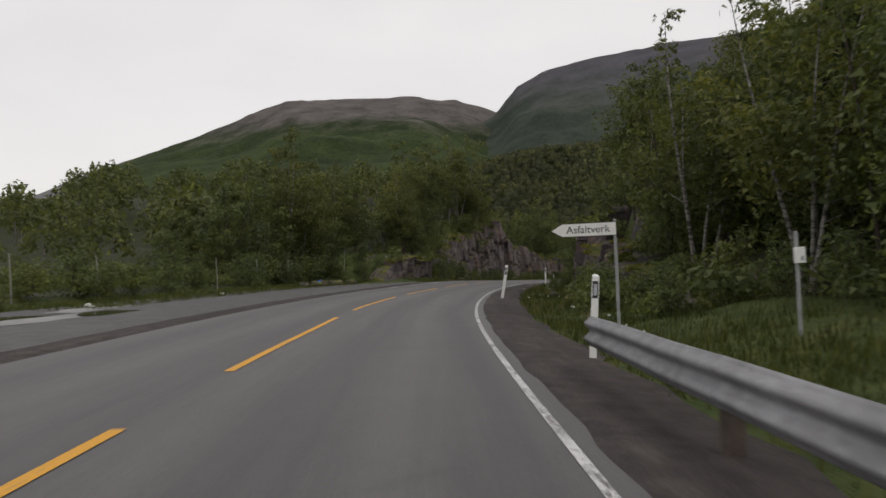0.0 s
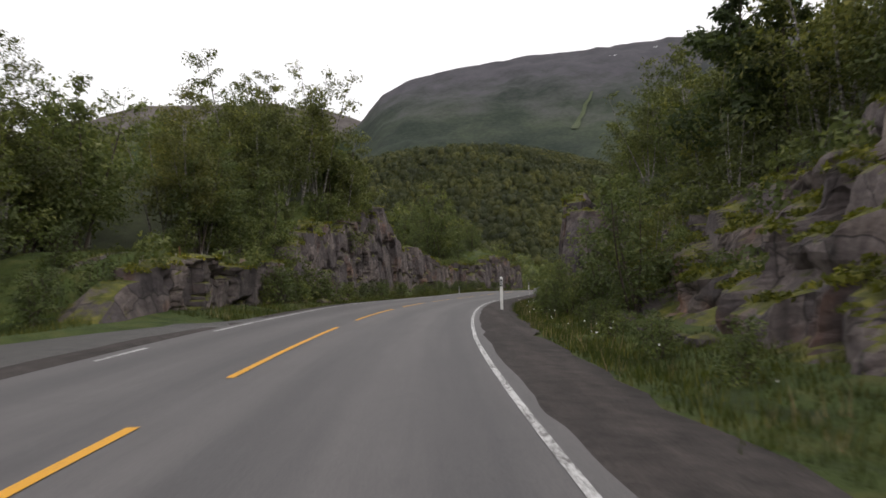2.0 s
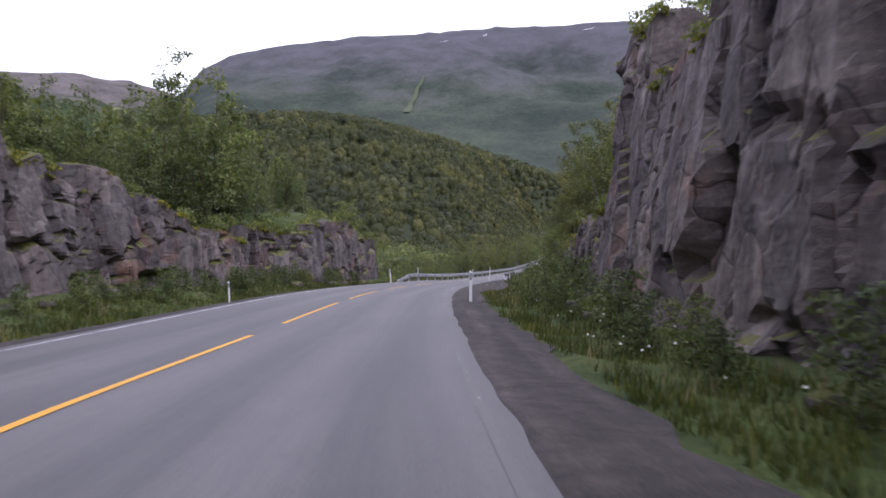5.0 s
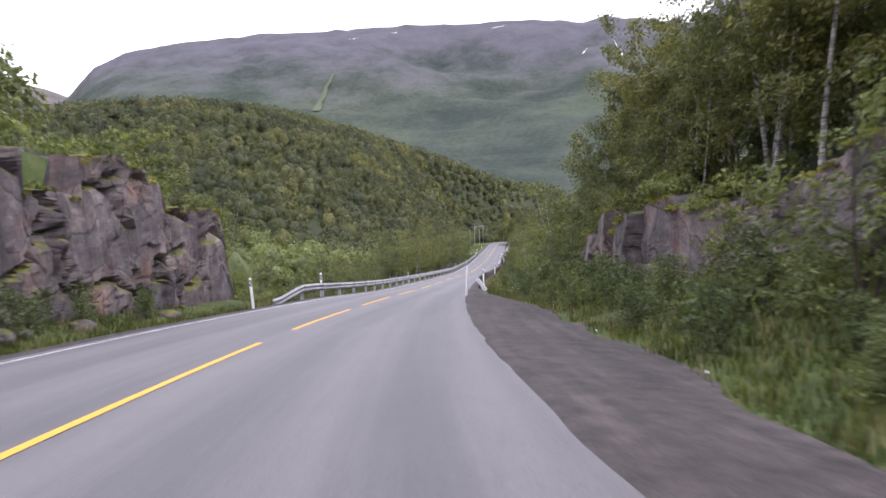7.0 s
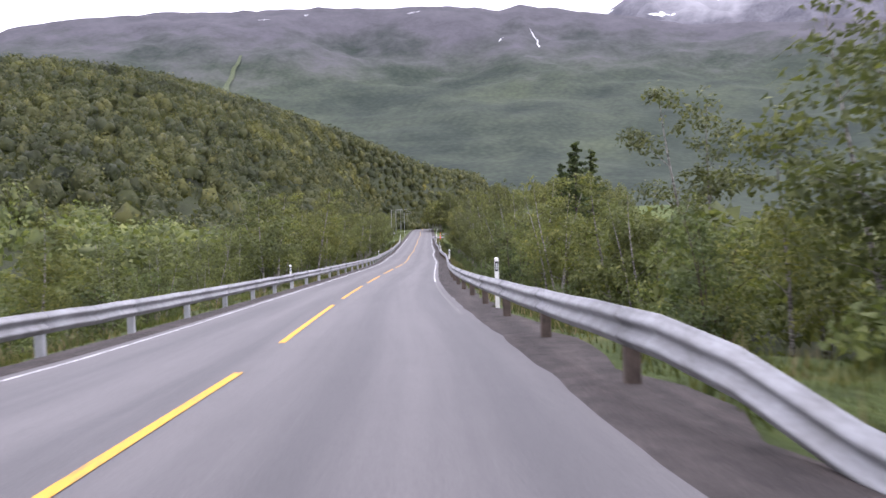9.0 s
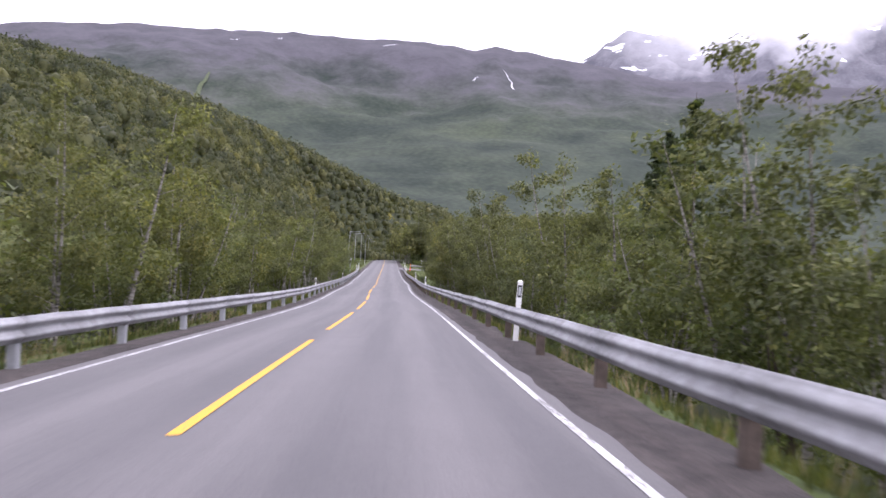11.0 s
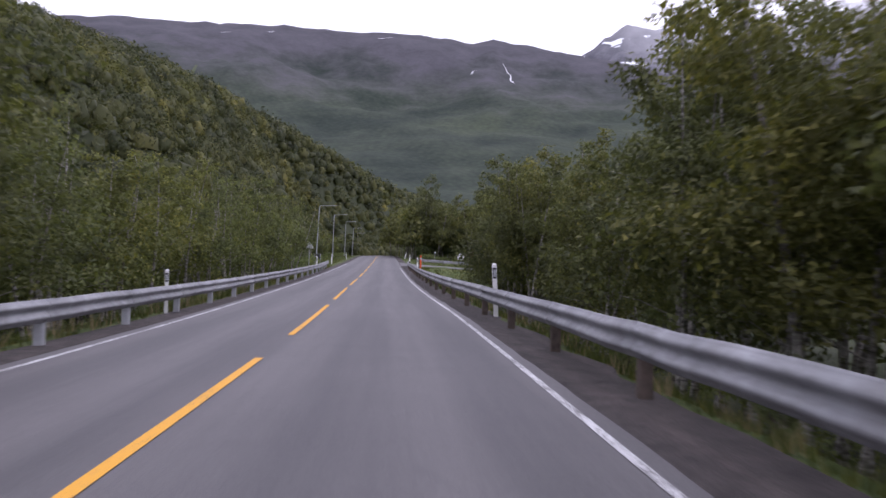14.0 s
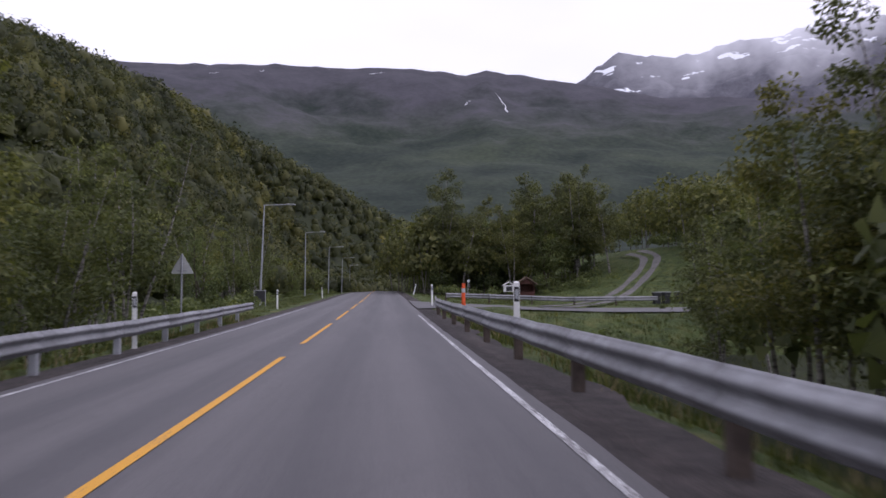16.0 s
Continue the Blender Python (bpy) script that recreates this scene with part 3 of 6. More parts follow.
def strip(name, s, lanes, mat, lift=0.0, parent=None, wobble=0.0, seed=0):
    """A ribbon along the road; lanes: functions of s, from left to right."""
    rows, uv = [], []
    for k in lanes:
        l = k(s) if callable(k) else np.full_like(s, k)
        if wobble:
            l = l + (wobble[len(rows)] if isinstance(wobble, tuple) else wobble) * np.array([noise.noise((a * 0.7, seed, 3.1 * lanes.index(k))) for a in s])
        x, y, z, dx, dy = road_eval(s)
        rows.append(np.stack([x + l * dy, y - l * dx, z + ground_rel(s, l) + (lift[len(rows)] if isinstance(lift, tuple) else lift)], 1))
        uv.append(np.stack([l - yellow_at(s), s], 1))
    v, uv = np.stack(rows, 1).reshape(-1, 3), np.stack(uv, 1).reshape(-1, 2)
    return mesh_object(name, v, grid_faces(len(s), len(lanes)), mat, parent, True, uv)


# ---- ground, road and lines ----
S_AXIS = np.arange(-60, 541, 1.5)
L_AXIS = np.concatenate([[-260, -225, -195, -170, -148, -128, -110, -95, -82, -70, -60, -52, -45, -39, -34, -30, -26, -23], np.arange(-20, -4, 0.6), np.arange(-4, 2.5, 1.0), np.arange(2.5, 14, 0.6), [15, 17, 20, 24, 29, 35, 42, 50, 60, 75, 90]])
gs, gl = np.meshgrid(S_AXIS, L_AXIS, indexing="ij")
gx, gy, gz, gdx, gdy = road_eval(gs.ravel())
gl = gl.ravel()
X, Y = gx + gl * gdy, gy - gl * gdx
rel = ground_rel(gs.ravel(), gl)
off_road = (gl > right_at(gs.ravel()) + 1.6 + 1.4 * smooth((gs.ravel() - 115) / 10) * smooth((170 - gs.ravel()) / 8)) | (gl < np.minimum(left_at(gs.ravel()) - 1.5, lerp(gs.ravel(), (-60, -14.4), (20, -12.6), (40, -11.6), (58, -7.0), (59, 0))))
rough = np.array([noise.fractal((a * 0.35, b * 0.35, 0.0), 1.0, 2.0, 4) for a, b in zip(X, Y)]) * 0.16
Z = gz + rel + np.where(gl < -14, hill(X, Y), 0) + np.where(off_road, rough, -0.035)
ground = mesh_object("ground", np.stack([X, Y, Z], 1), grid_faces(len(S_AXIS), len(L_AXIS)), SOIL, None, True)
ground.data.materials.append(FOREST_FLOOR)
# wooded ground takes the floor colour that has tree shade painted in
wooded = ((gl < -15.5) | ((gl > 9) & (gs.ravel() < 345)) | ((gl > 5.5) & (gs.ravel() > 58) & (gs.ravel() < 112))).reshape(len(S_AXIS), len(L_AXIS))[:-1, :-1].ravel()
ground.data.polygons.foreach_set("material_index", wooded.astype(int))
tagged(ground, "grassy and mossy ground beside the road", "ground", kind="structure")

s_all = np.arange(-60, 540.1, 1.0)
road = strip("road", s_all, [lambda s: left_at(s) - 0.3, lambda s: (left_at(s) + yellow_at(s)) / 2, yellow_at, lambda s: (right_at(s) + yellow_at(s)) / 2, lambda s: right_at(s) + 0.34], ASPHALT, 0.0, None, 0.0)
tagged(road, "grey worn asphalt two-lane road with sealed cracks", "road", kind="structure")
sh = strip("shoulder_right", s_all, [lambda s: right_at(s) + 0.12, lambda s: right_at(s) + 0.28, lambda s: right_at(s) + 0.8, lambda s: right_at(s) + 1.15 + 0.35 * smooth((170 - s) / 20) + 1.3 * smooth((s - 122) / 12) * smooth((160 - s) / 10)], SHOULDER, (-0.02, 0.012, 0.022, 0.022), None, (0.05, 0.12, 0.1, 0.4), 1)
tagged(sh, "brown gravel road shoulder", "shoulder", kind="structure")
sh = strip("shoulder_left", s_all, [lambda s: left_at(s) - 1.0, lambda s: left_at(s) - 0.6, lambda s: left_at(s) - 0.22], SHOULDER, (0.022, 0.022, -0.03), None, 0.1, 2)
tagged(sh, "brown gravel road shoulder", "shoulder", kind="structure")
lay_s = np.arange(-60, 58.1, 1.0)
layby = strip("layby", lay_s, [lambda s: lerp(s, (-60, -14), (20, -12), (40, -11), (58, -6.4)), lambda s: lerp(s, (-60, -10), (40, -9), (58, -6)), lambda s: lerp(s, (-60, -7), (40, -6.8), (58, -5.7)), lambda s: left_at(s) - 0.25], LAYBY, (0.03, 0.03, 0.03, -0.04), None, 0.35, 3)
tagged(layby, "muddy grey gravel lay-by beside the road", "lay-by", kind="structure")

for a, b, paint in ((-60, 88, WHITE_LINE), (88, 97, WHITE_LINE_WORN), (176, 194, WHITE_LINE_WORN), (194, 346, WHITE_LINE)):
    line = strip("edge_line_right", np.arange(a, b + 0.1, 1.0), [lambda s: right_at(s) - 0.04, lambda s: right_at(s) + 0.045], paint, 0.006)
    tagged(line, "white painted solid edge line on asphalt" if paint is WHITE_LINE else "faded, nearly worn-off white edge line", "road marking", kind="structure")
line = strip("edge_line_left", np.arange(52, 362.1, 1.0), [lambda s: left_at(s) - 0.05, lambda s: left_at(s) + 0.05], WHITE_LINE, 0.006)
tagged(line, "white painted solid edge line on asphalt", "road marking", kind="structure")
for a in (40, 46):
    line = strip("edge_line_dash", np.arange(a, a + 2.1, 1.0), [lambda s: left_at(s) - 0.05, lambda s: left_at(s) + 0.05], WHITE_LINE, 0.006)
    tagged(line, "short worn white dash of the road's edge line", "road marking", kind="structure")
DASH_K = ((-9, -63), (-2, 20.3), (0, 44.1), (2, 68.7), (5, 102.5), (8, 138.0), (10, 160.2), (11, 172), (15, 219.4), (16, 231.5), (18, 254.9), (19, 267.7), (20, 280.0), (21, 291.9), (24, 330.4), (40, 522))
for k in range(-8, 38):
    a, b = lerp(k, *DASH_K), lerp(k + 1, *DASH_K)
    e = a + 0.75 * (b - a)
    line = strip("centre_dash", np.linspace(a, e, 7), [lambda s: yellow_at(s) - 0.055, lambda s: yellow_at(s) + 0.055], YELLOW_LINE, 0.007)
    tagged(line, "long yellow painted centre line dash on asphalt", "road marking", "centre line dashes", "structure")


# ---- far land: one sheet to the horizon, mountains behind ----
CX, CY, CZ = 41.5, 142.0, -6.4


def polar(name, az, radii, height, mat):
    A, R = np.meshgrid(np.radians(az), radii, indexing="ij")
    X, Y = CX + R * np.sin(A), CY + R * np.cos(A)
    Z = height(np.degrees(A), R, X, Y)
    return mesh_object(name, np.stack([X.ravel(), Y.ravel(), Z.ravel()], 1), grid_faces(len(az), len(radii), True), mat, None, True)


def fractal(X, Y, f, octaves=5, seed=0.0, kind=noise.fractal):
    return np.array([kind((a * f, b * f, seed), 0.9, 2.1, octaves) for a, b in zip(X.ravel(), Y.ravel())]).reshape(X.shape)


far_ground = polar("ground_far", np.arange(0, 360.1, 6), np.array([20, 90, 200, 330, 500, 800, 1300, 2200, 3600, 4800.0]), lambda A, R, X, Y: -17 - 0.004 * R + 0 * X, SOIL)
tagged(far_ground, "wide green valley floor reaching the horizon", "ground", kind="structure")
hill_u, hill_w = np.meshgrid(np.arange(520, 1500, 14.0), np.concatenate([np.arange(-160, 120, 10.0), np.arange(120, 620, 20.0)]), indexing="ij")
x0, y0, _, _, _ = road_eval(300.0)
HX, HY = x0 + (hill_u - 300) * SDX - hill_w * SDY, y0 + (hill_u - 300) * SDY + hill_w * SDX
HZ = -13.5 + hill(HX, HY)
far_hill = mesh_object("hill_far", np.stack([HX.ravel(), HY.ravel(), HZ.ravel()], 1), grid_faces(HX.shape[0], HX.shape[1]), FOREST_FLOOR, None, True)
tagged(far_hill, "wooded hillside running on beyond the road", "hill", kind="structure")
side_u, side_w = np.meshgrid(np.arange(100, 540, 14.0), np.arange(230, 700, 20.0), indexing="ij")
HX, HY = x0 + (side_u - 300) * SDX - side_w * SDY, y0 + (side_u - 300) * SDY + side_w * SDX
HZ = -13.5 + hill(HX, HY)
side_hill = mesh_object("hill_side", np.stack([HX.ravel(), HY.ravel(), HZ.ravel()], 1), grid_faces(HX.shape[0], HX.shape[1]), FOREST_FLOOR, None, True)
tagged(side_hill, "wooded back of the hill", "hill", kind="structure")


def mountain(name, az0, az1, step, crest, near, far, mat, label, bend=1.35, rough_amp=0.09, seed=1.0):
    az = np.arange(az0, az1 + 0.01, step)
    radii = np.concatenate([np.linspace(near, far, 60), far + np.array([60, 160, 320, 600.0])])

    def height(A, R, X, Y):
        top = far * np.tan(np.radians(lerp(A, *crest)))
        t = np.clip((R - near) / (far - near), 0, 1)
        n1, n2 = fractal(X, Y, 0.0022, 6, seed), fractal(X, Y, 0.012, 5, seed + 3)
        z = top * (t ** bend) * (1 + rough_amp * 2.2 * n1 * (1 - t ** 6)) + top * rough_amp * 0.16 * n2 * np.sqrt(t + 0.01)
        return CZ - 12 * (1 - t) + z - np.clip(R - far, 0, 1000) * 0.25

    ob = polar(name, az, radii, height, mat)
    return tagged(ob, label, "mountain", kind="structure")


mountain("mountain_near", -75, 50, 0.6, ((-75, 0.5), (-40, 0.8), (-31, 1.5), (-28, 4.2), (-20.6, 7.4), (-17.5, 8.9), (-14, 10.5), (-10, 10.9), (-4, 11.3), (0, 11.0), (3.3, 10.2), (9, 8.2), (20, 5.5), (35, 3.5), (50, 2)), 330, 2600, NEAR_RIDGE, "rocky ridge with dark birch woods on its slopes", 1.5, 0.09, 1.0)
mountain("mountain_range", -8, 110, 0.5, ((-8, 5), (0, 8), (3.3, 10.1), (5, 12.3), (7, 13.4), (11.5, 14.5), (18.6, 15.4), (28, 15.9), (38, 16.0), (42.2, 15.5), (43.6, 15.8), (50, 14.7), (56, 13.4), (70, 12), (90, 9), (110, 6)), 760, 2300, RANGE, "long purple-grey mountain range with green lower slopes, tinted for haze", 1.45, 0.07, 7.0)
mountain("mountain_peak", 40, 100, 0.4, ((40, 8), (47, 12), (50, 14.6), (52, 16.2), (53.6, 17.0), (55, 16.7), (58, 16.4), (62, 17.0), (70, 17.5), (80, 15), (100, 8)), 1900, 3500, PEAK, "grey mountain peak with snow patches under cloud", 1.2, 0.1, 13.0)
mountain("mountain_far_west", -60, -8, 0.5, ((-60, 0.2), (-38, 0.4), (-34, 0.9), (-31, 2.3), (-27.5, 4.1), (-22.5, 6.1), (-19, 6.0), (-8, 4)), 3100, 4000, WEST_RIDGE, "distant mountain ridge with a bare top, paled for haze", 1.2, 0.08, 21.0)
cloud = polar("cloud_bank", np.arange(50, 105, 1.0), np.array([3000.0, 3001.0]), lambda A, R, X, Y: np.where(R > 3000.5, 1500.0, 300.0) + 0 * X, CLOUD)
tagged(cloud, "low grey cloud hiding the mountain top", "cloud", kind="structure")


def slope_strip(name, az0, az1, el0, el1, wide, mat, label, category, height=None):
    """A ragged strip lying on the range's face from az0, el0 up to az1, el1 (degrees seen from the valley)."""
    verts, n = [], 14
    for i in range(n):
        t = i / (n - 1)
        az = az0 + (az1 - az0) * t + 0.25 * noise.noise((t * 4, az0, 1.0))
        el = el0 + (el1 - el0) * t
        for side in (-1, 1):
            a = radians(az + side * wide * (1 - 0.75 * t) * (0.7 + 0.5 * noise.noise((t * 6, side * 3.0, az0))))
            way = Vector((math.sin(a), math.cos(a), math.tan(radians(el))))
            hit, place, normal, _ = range_ob.ray_cast(Vector((CX, CY, CZ)), way.normalized())
            verts.append(place + normal * 3 if hit else Vector((CX, CY, CZ)) + way * 2300)
    ob = mesh_object(name, verts, [(2 * i, 2 * i + 1, 2 * i + 3, 2 * i + 2) for i in range(n - 1)], mat, None, True)
    return tagged(ob, label, category, kind="structure")


range_ob = bpy.data.objects["mountain_range"]
GULLY = material("fresh green slide scar", gravel_build((0.06, 0.078, 0.042), (0.09, 0.11, 0.055)))
SNOW = material("old snow", plain_build((0.8, 0.82, 0.85), 0.08, 0.05, 0.1), 0.7)
slope_strip("gully", 20.8, 22.2, 9.6, 12.4, 0.42, GULLY, "light green slide scar running down the mountainside", "gully")
for k, (a0, a1, e0, e1, w) in enumerate(((34.9, 36.0, 15.45, 15.6, 0.14), (45.0, 44.2, 12.6, 14.0, 0.06), (41.9, 42.15, 13.2, 13.5, 0.06), (23.6, 24.3, 14.9, 15.0, 0.08), (27.0, 27.3, 15.3, 15.4, 0.08))):
    slope_strip("snow_patch", a0, a1, e0, e1, w, SNOW, "small white old snow patch high on the mountain", "snow patch")


# ---- rock cuts ----
def fracture(u, v, wide, tall, seed, tilt):
    """Jointed rock: every block has its own depth and lean, with open joints between. Returns depth, joint and the block's own number."""
    q = Vector((u / wide, v / tall, seed))
    d, pts = noise.voronoi(q, distance_metric="CHEBYCHEV")
    c = pts[0]
    r = noise.cell_vector(c * 7.31 + Vector((seed, 0, 0)))
    k = q - c
    joint = max(0.0, 1 - (d[1] - d[0]) / 0.06)
    return r[0] - 0.5 + tilt * ((r[1] - 0.5) * k[0] + (r[2] - 0.5) * k[1]), joint, r[1]


def rock_depth(s, h, seed, wide, tall, bold, lean):
    """How far the broken face stands out at s along and h up."""
    s = s + 0.5 * noise.noise((s * 0.5, h * 0.5, seed)) + 0.1 * noise.noise((s * 2.3, h * 2.3, seed))
    h = h + 0.4 * noise.noise((s * 0.45, h * 0.6, seed + 9)) + 0.1 * noise.noise((s * 2.1, h * 2.6, seed + 4))
    u, v = s + 0.1 * h, h - 0.1 * s
    a, ja, ra = fracture(u, v, wide, tall, seed, lean)
    b, jb, rb = fracture(u - 0.1 * v, v, wide * 0.45, tall * 0.45, seed + 5, lean)
    shattered = min(1.0, max(0.0, (ra - 0.45) / 0.25))
    out = 0.8 * bold * a - 0.36 * ja + bold * (0.1 + 0.4 * shattered) * (b - 0.35 * jb)
    if shattered > 0.5:
        c, jc, _ = fracture(u, v + 0.1 * u, wide * 0.2, tall * 0.16, seed + 8, 1.2)
        out += bold * 0.12 * (c - 0.3 * jc)
    if ra > 0.8 and rb > 0.6:
        out -= 0.55 * bold
    return out + 0.045 * noise.fractal((s * 1.5, h * 1.5, seed), 1, 2, 4)


LEDGES, TERRACES = [], []


def tread(k):
    """The rise of one ledge: sheer, then flat."""
    k = min(1.0, max(0.0, (k - 0.55) / 0.45))
    return k * k * (3 - 2 * k)


def rock_cut(name, s0, s1, face, height, side, seed, label, wide, tall, bold, tilt, ds=0.18, dh=0.18):
    """A blasted rock wall along the road; side +1 faces left."""
    s = np.arange(s0, s1 + 0.01, ds)
    hmax = float(np.max(height(s)))
    rows = int(hmax / dh) + 2
    up = np.linspace(-0.08, 1.0, rows)
    back = [0.35, 0.9, 1.7, 2.8, 4.0]
    x, y, z, dx, dy = road_eval(s)
    verts = []
    for i in range(len(s)):
        si = float(s[i])
        H, f = float(height(si)), float(face(si))
        H *= 1 + 0.16 * noise.noise((si * 0.45, seed, 0)) + 0.16 * (noise.cell((si * 0.42, seed, 1)) - 0.5)
        base = float(ground_rel(si, f - side * 0.3))
        soft = float(laid_back(si)) if side > 0 else 0.0
        amp = min(1.0, H / 2.0) * (1 - 0.35 * soft)
        ends = float(smooth(min(si - s0, s1 - si) / 3.0))
        shift = 1.6 * noise.noise((si * 0.21, 3.0, seed)) + 0.3 * noise.noise((si * 0.9, 7.0, seed)) - 0.12 * (si - 40)
        foot = math.floor(shift) + tread(shift % 1)
        for j in range(rows + len(back)):
            t = float(up[j]) if j < rows else 1.0
            h = t * H
            d = rock_depth(si, h, seed, wide, tall, bold, tilt)
            lean = 0.1 * h + 0.25 * math.sin(si * 0.23 + seed) * t
            step = h / 1.25 + shift
            lean += soft * 0.94 * (math.floor(step) + tread(step % 1) - foot)
            out = f + side * (lean - d * amp * (1.0 if j < rows else 0.5))
            if j >= rows:
                out += side * back[j - rows]
                h += 0.15 * d * amp + 0.12 * back[j - rows]
            if j >= rows + 2:
                h = float(ground_rel(si, out)) - base + (0.06, 0.0, -0.12)[j - rows - 2]
            if ends < 1:
                h = (float(ground_rel(si, out)) - base - 0.45) * (1 - ends) + h * ends
            verts.append((x[i] + out * dy[i], y[i] - out * dx[i], z[i] + base + h))
            if soft > 0.6 and j < rows - 1 and 0.62 < step % 1 < 0.95 and h > 0.8:
                TERRACES.append(verts[-1])
            if rows - 2 <= j <= rows + 1 and H > 1.2:
                LEDGES.append(verts[-1])
    ob = mesh_object(name, verts, grid_faces(len(s), rows + len(back), side > 0), ROCK, None, False)
    return tagged(ob, label, "rock face", kind="structure")


rock_cut("rock_cut_left", 53.5, 155.0, face_left, rock_left, -1, 2.0, "blasted grey-purple rock cut with mossy ledges", 2.9, 3.4, 0.55, 1.0)
rock_cut("rock_cut_right", 18, 169, face_right, rock_right, 1, 9.0, "tall blasted grey rock wall with yellow-green moss", 2.4, 5.0, 0.6, 0.7)


# ---- guard rails ----
BEAM = [(-0.0375 * (1 - math.cos(4 * math.pi * k / 18)), 0.75 - 0.37 * k / 18) for k in range(19)]


def guard_rail(name, s, side, label, lift=None, wooden=True):
    """A W-beam rail in lengths of about 4 m on posts. s, l: points along it; side: +1 stands on the right."""
    rail = tagged(new(name), label, "guard rail")
    stations, place = s
    for a, b in zip(stations[:-1], stations[1:]):
        n = 5
        verts = []
        for k in range(n):
            t = k / (n - 1)
            p = place(a + (b - a) * t)
            q = place(a + (b - a) * t + 0.05)
            d = (q - p)
            d.z = 0
            d.normalize()
            r = Vector((d.y, -d.x, 0)) * side
            jig = Vector((0, 0, 0.02 * noise.noise((a + (b - a) * t, 5.0 * side, 0.3))))
            drop = lift(a + (b - a) * t) if lift else 0.0
            prof = [(c, h) for c, h in BEAM] + [(c + 0.012, h) for c, h in reversed(BEAM)]
            for c, h in prof:
                verts.append(p + r * c + jig + Vector((0, 0, h + drop + 0.002 * (k == n - 1))))
        m = len(prof)
        faces = [(k * m + i, k * m + (i + 1) % m, (k + 1) * m + (i + 1) % m, (k + 1) * m + i) for k in range(n - 1) for i in range(m)]
        faces += [tuple(range(m)), tuple(range((n - 1) * m, n * m))[::-1]]
        mesh_object("beam", verts, faces, RAIL_STEEL, rail, True)
        drop = lift(a) if lift else 0.0
        if drop > -0.4:
            p, q = place(a), place(a + 0.05)
            ang = math.atan2(q.y - p.y, q.x - p.x)
            m = Matrix.Translation(p) @ Matrix.Rotation(ang, 4, "Z")
            bm = bmesh.new()
            box(bm, 0, -side * 0.085, 0.08, 0.12, 0.15, 1.2 + drop, 0.015, m)
            part("post", bm, WOOD_POST if wooden else STEEL, rail)
    return rail


def rail_at(l_of):
    return lambda s: at(s, float(l_of(s)))


rail_right_l = lambda s: lerp(s, (-60, 2.0), (9, 2.05), (160, 3.2), (163, 2.7), (166, 2.15), (210, 2.6), (242, 2.58), (290, 2.45), (320, 2.2), (345, 2.2), (356, 2.9))
rail_left_l = lambda s: lerp(s, (146, -8.0), (153, -7.0), (157, -6.5), (172, -5.7), (209, -5.15), (250, -5.15), (287, -5.5), (331, -5.9), (352, -6.6))
guard_rail("guard_rail", (np.linspace(-32, 9, 11), rail_at(rail_right_l)), 1, "galvanised steel guard rail on wooden posts, ending before the bend", lambda s: -0.06 + 0 * s)
guard_rail("guard_rail", (np.linspace(163.2, 354, 49), rail_at(rail_right_l)), 1, "long galvanised steel guard rail on dark wooden posts beside gravel shoulder", lambda s: -0.6 * smooth((166 - s) / 2.8) + 0.04 * smooth((s - 200) / 25) - 0.03 * smooth((s - 285) / 30))
guard_rail("guard_rail", (np.linspace(153.2, 350, 51), rail_at(rail_left_l)), -1, "long galvanised steel guard rail on steel posts beside grassy verge", lambda s: -0.5 * smooth((157.5 - s) / 4.3), False)


# ---- delineator posts ----
def delineator(tall=1.25):
    post = tagged(new("delineator_post"), "white plastic delineator post with black reflector band", "road post", "delineator posts")
    bm = bmesh.new()
    prof = [(-0.055, -0.02), (-0.03, 0.03), (0.03, 0.03), (0.055, -0.02)]
    lo = [bm.verts.new((x, y, -0.25)) for x, y in prof]
    hi = [bm.verts.new((x, y, tall + (0.03 if y > 0 else 0.0))) for x, y in prof]
    for i in range(4):
        bm.faces.new((lo[i], lo[(i + 1) % 4], hi[(i + 1) % 4], hi[i]))
    bm.faces.new(hi)
    bm.faces.new(lo[::-1])
    part("body", bm, WHITE_PLASTIC, post)
    bm = bmesh.new()
    box(bm, 0, -0.021, tall - 0.2, 0.085, 0.008, 0.26, 0.002)
    band = part("band", bm, BLACK_PLASTIC, post, "black band")
    bm = bmesh.new()
    box(bm, 0, -0.027, tall - 0.2, 0.05, 0.006, 0.17, 0.002)
    part("reflector", bm, REFLECTOR, band, "grey reflector")
    return post


first_post = delineator()
POSTS = [(66.0, 1.98, -1.0, 1, 1.1), (112.0, 1.8, 0, 0, 0.88), (178.5, 2.6, 0, 1, 0.95), (217.9, 2.7, 3, 0, 1.08), (259.2, 2.68, 0, 0, 1.05), (286.0, 2.78, -4, 2, 1.1), (327.5, 2.5, 0, 0, 1.1), (359.0, 2.9, -1, 0, 1.08),
         (10.4, 2.4, 1, 0, 0.95), (112.2, -6.9, -2, 0, 0.6), (149.5, -6.7, -5, 0, 0.95), (161.5, -6.5, 0, 0, 1.05), (197.0, -5.55, 0, 0, 0.92), (254.3, -5.45, 0, 0, 0.92), (286.5, -5.7, 0, 1, 0.9), (332.0, -6.15, -1, 0, 1.1), (362.0, -7.1, 0, 0, 1.0), (395.0, -7.0, -2, 0, 0.9), (398, 3.2, 14, 0, 1.0)]
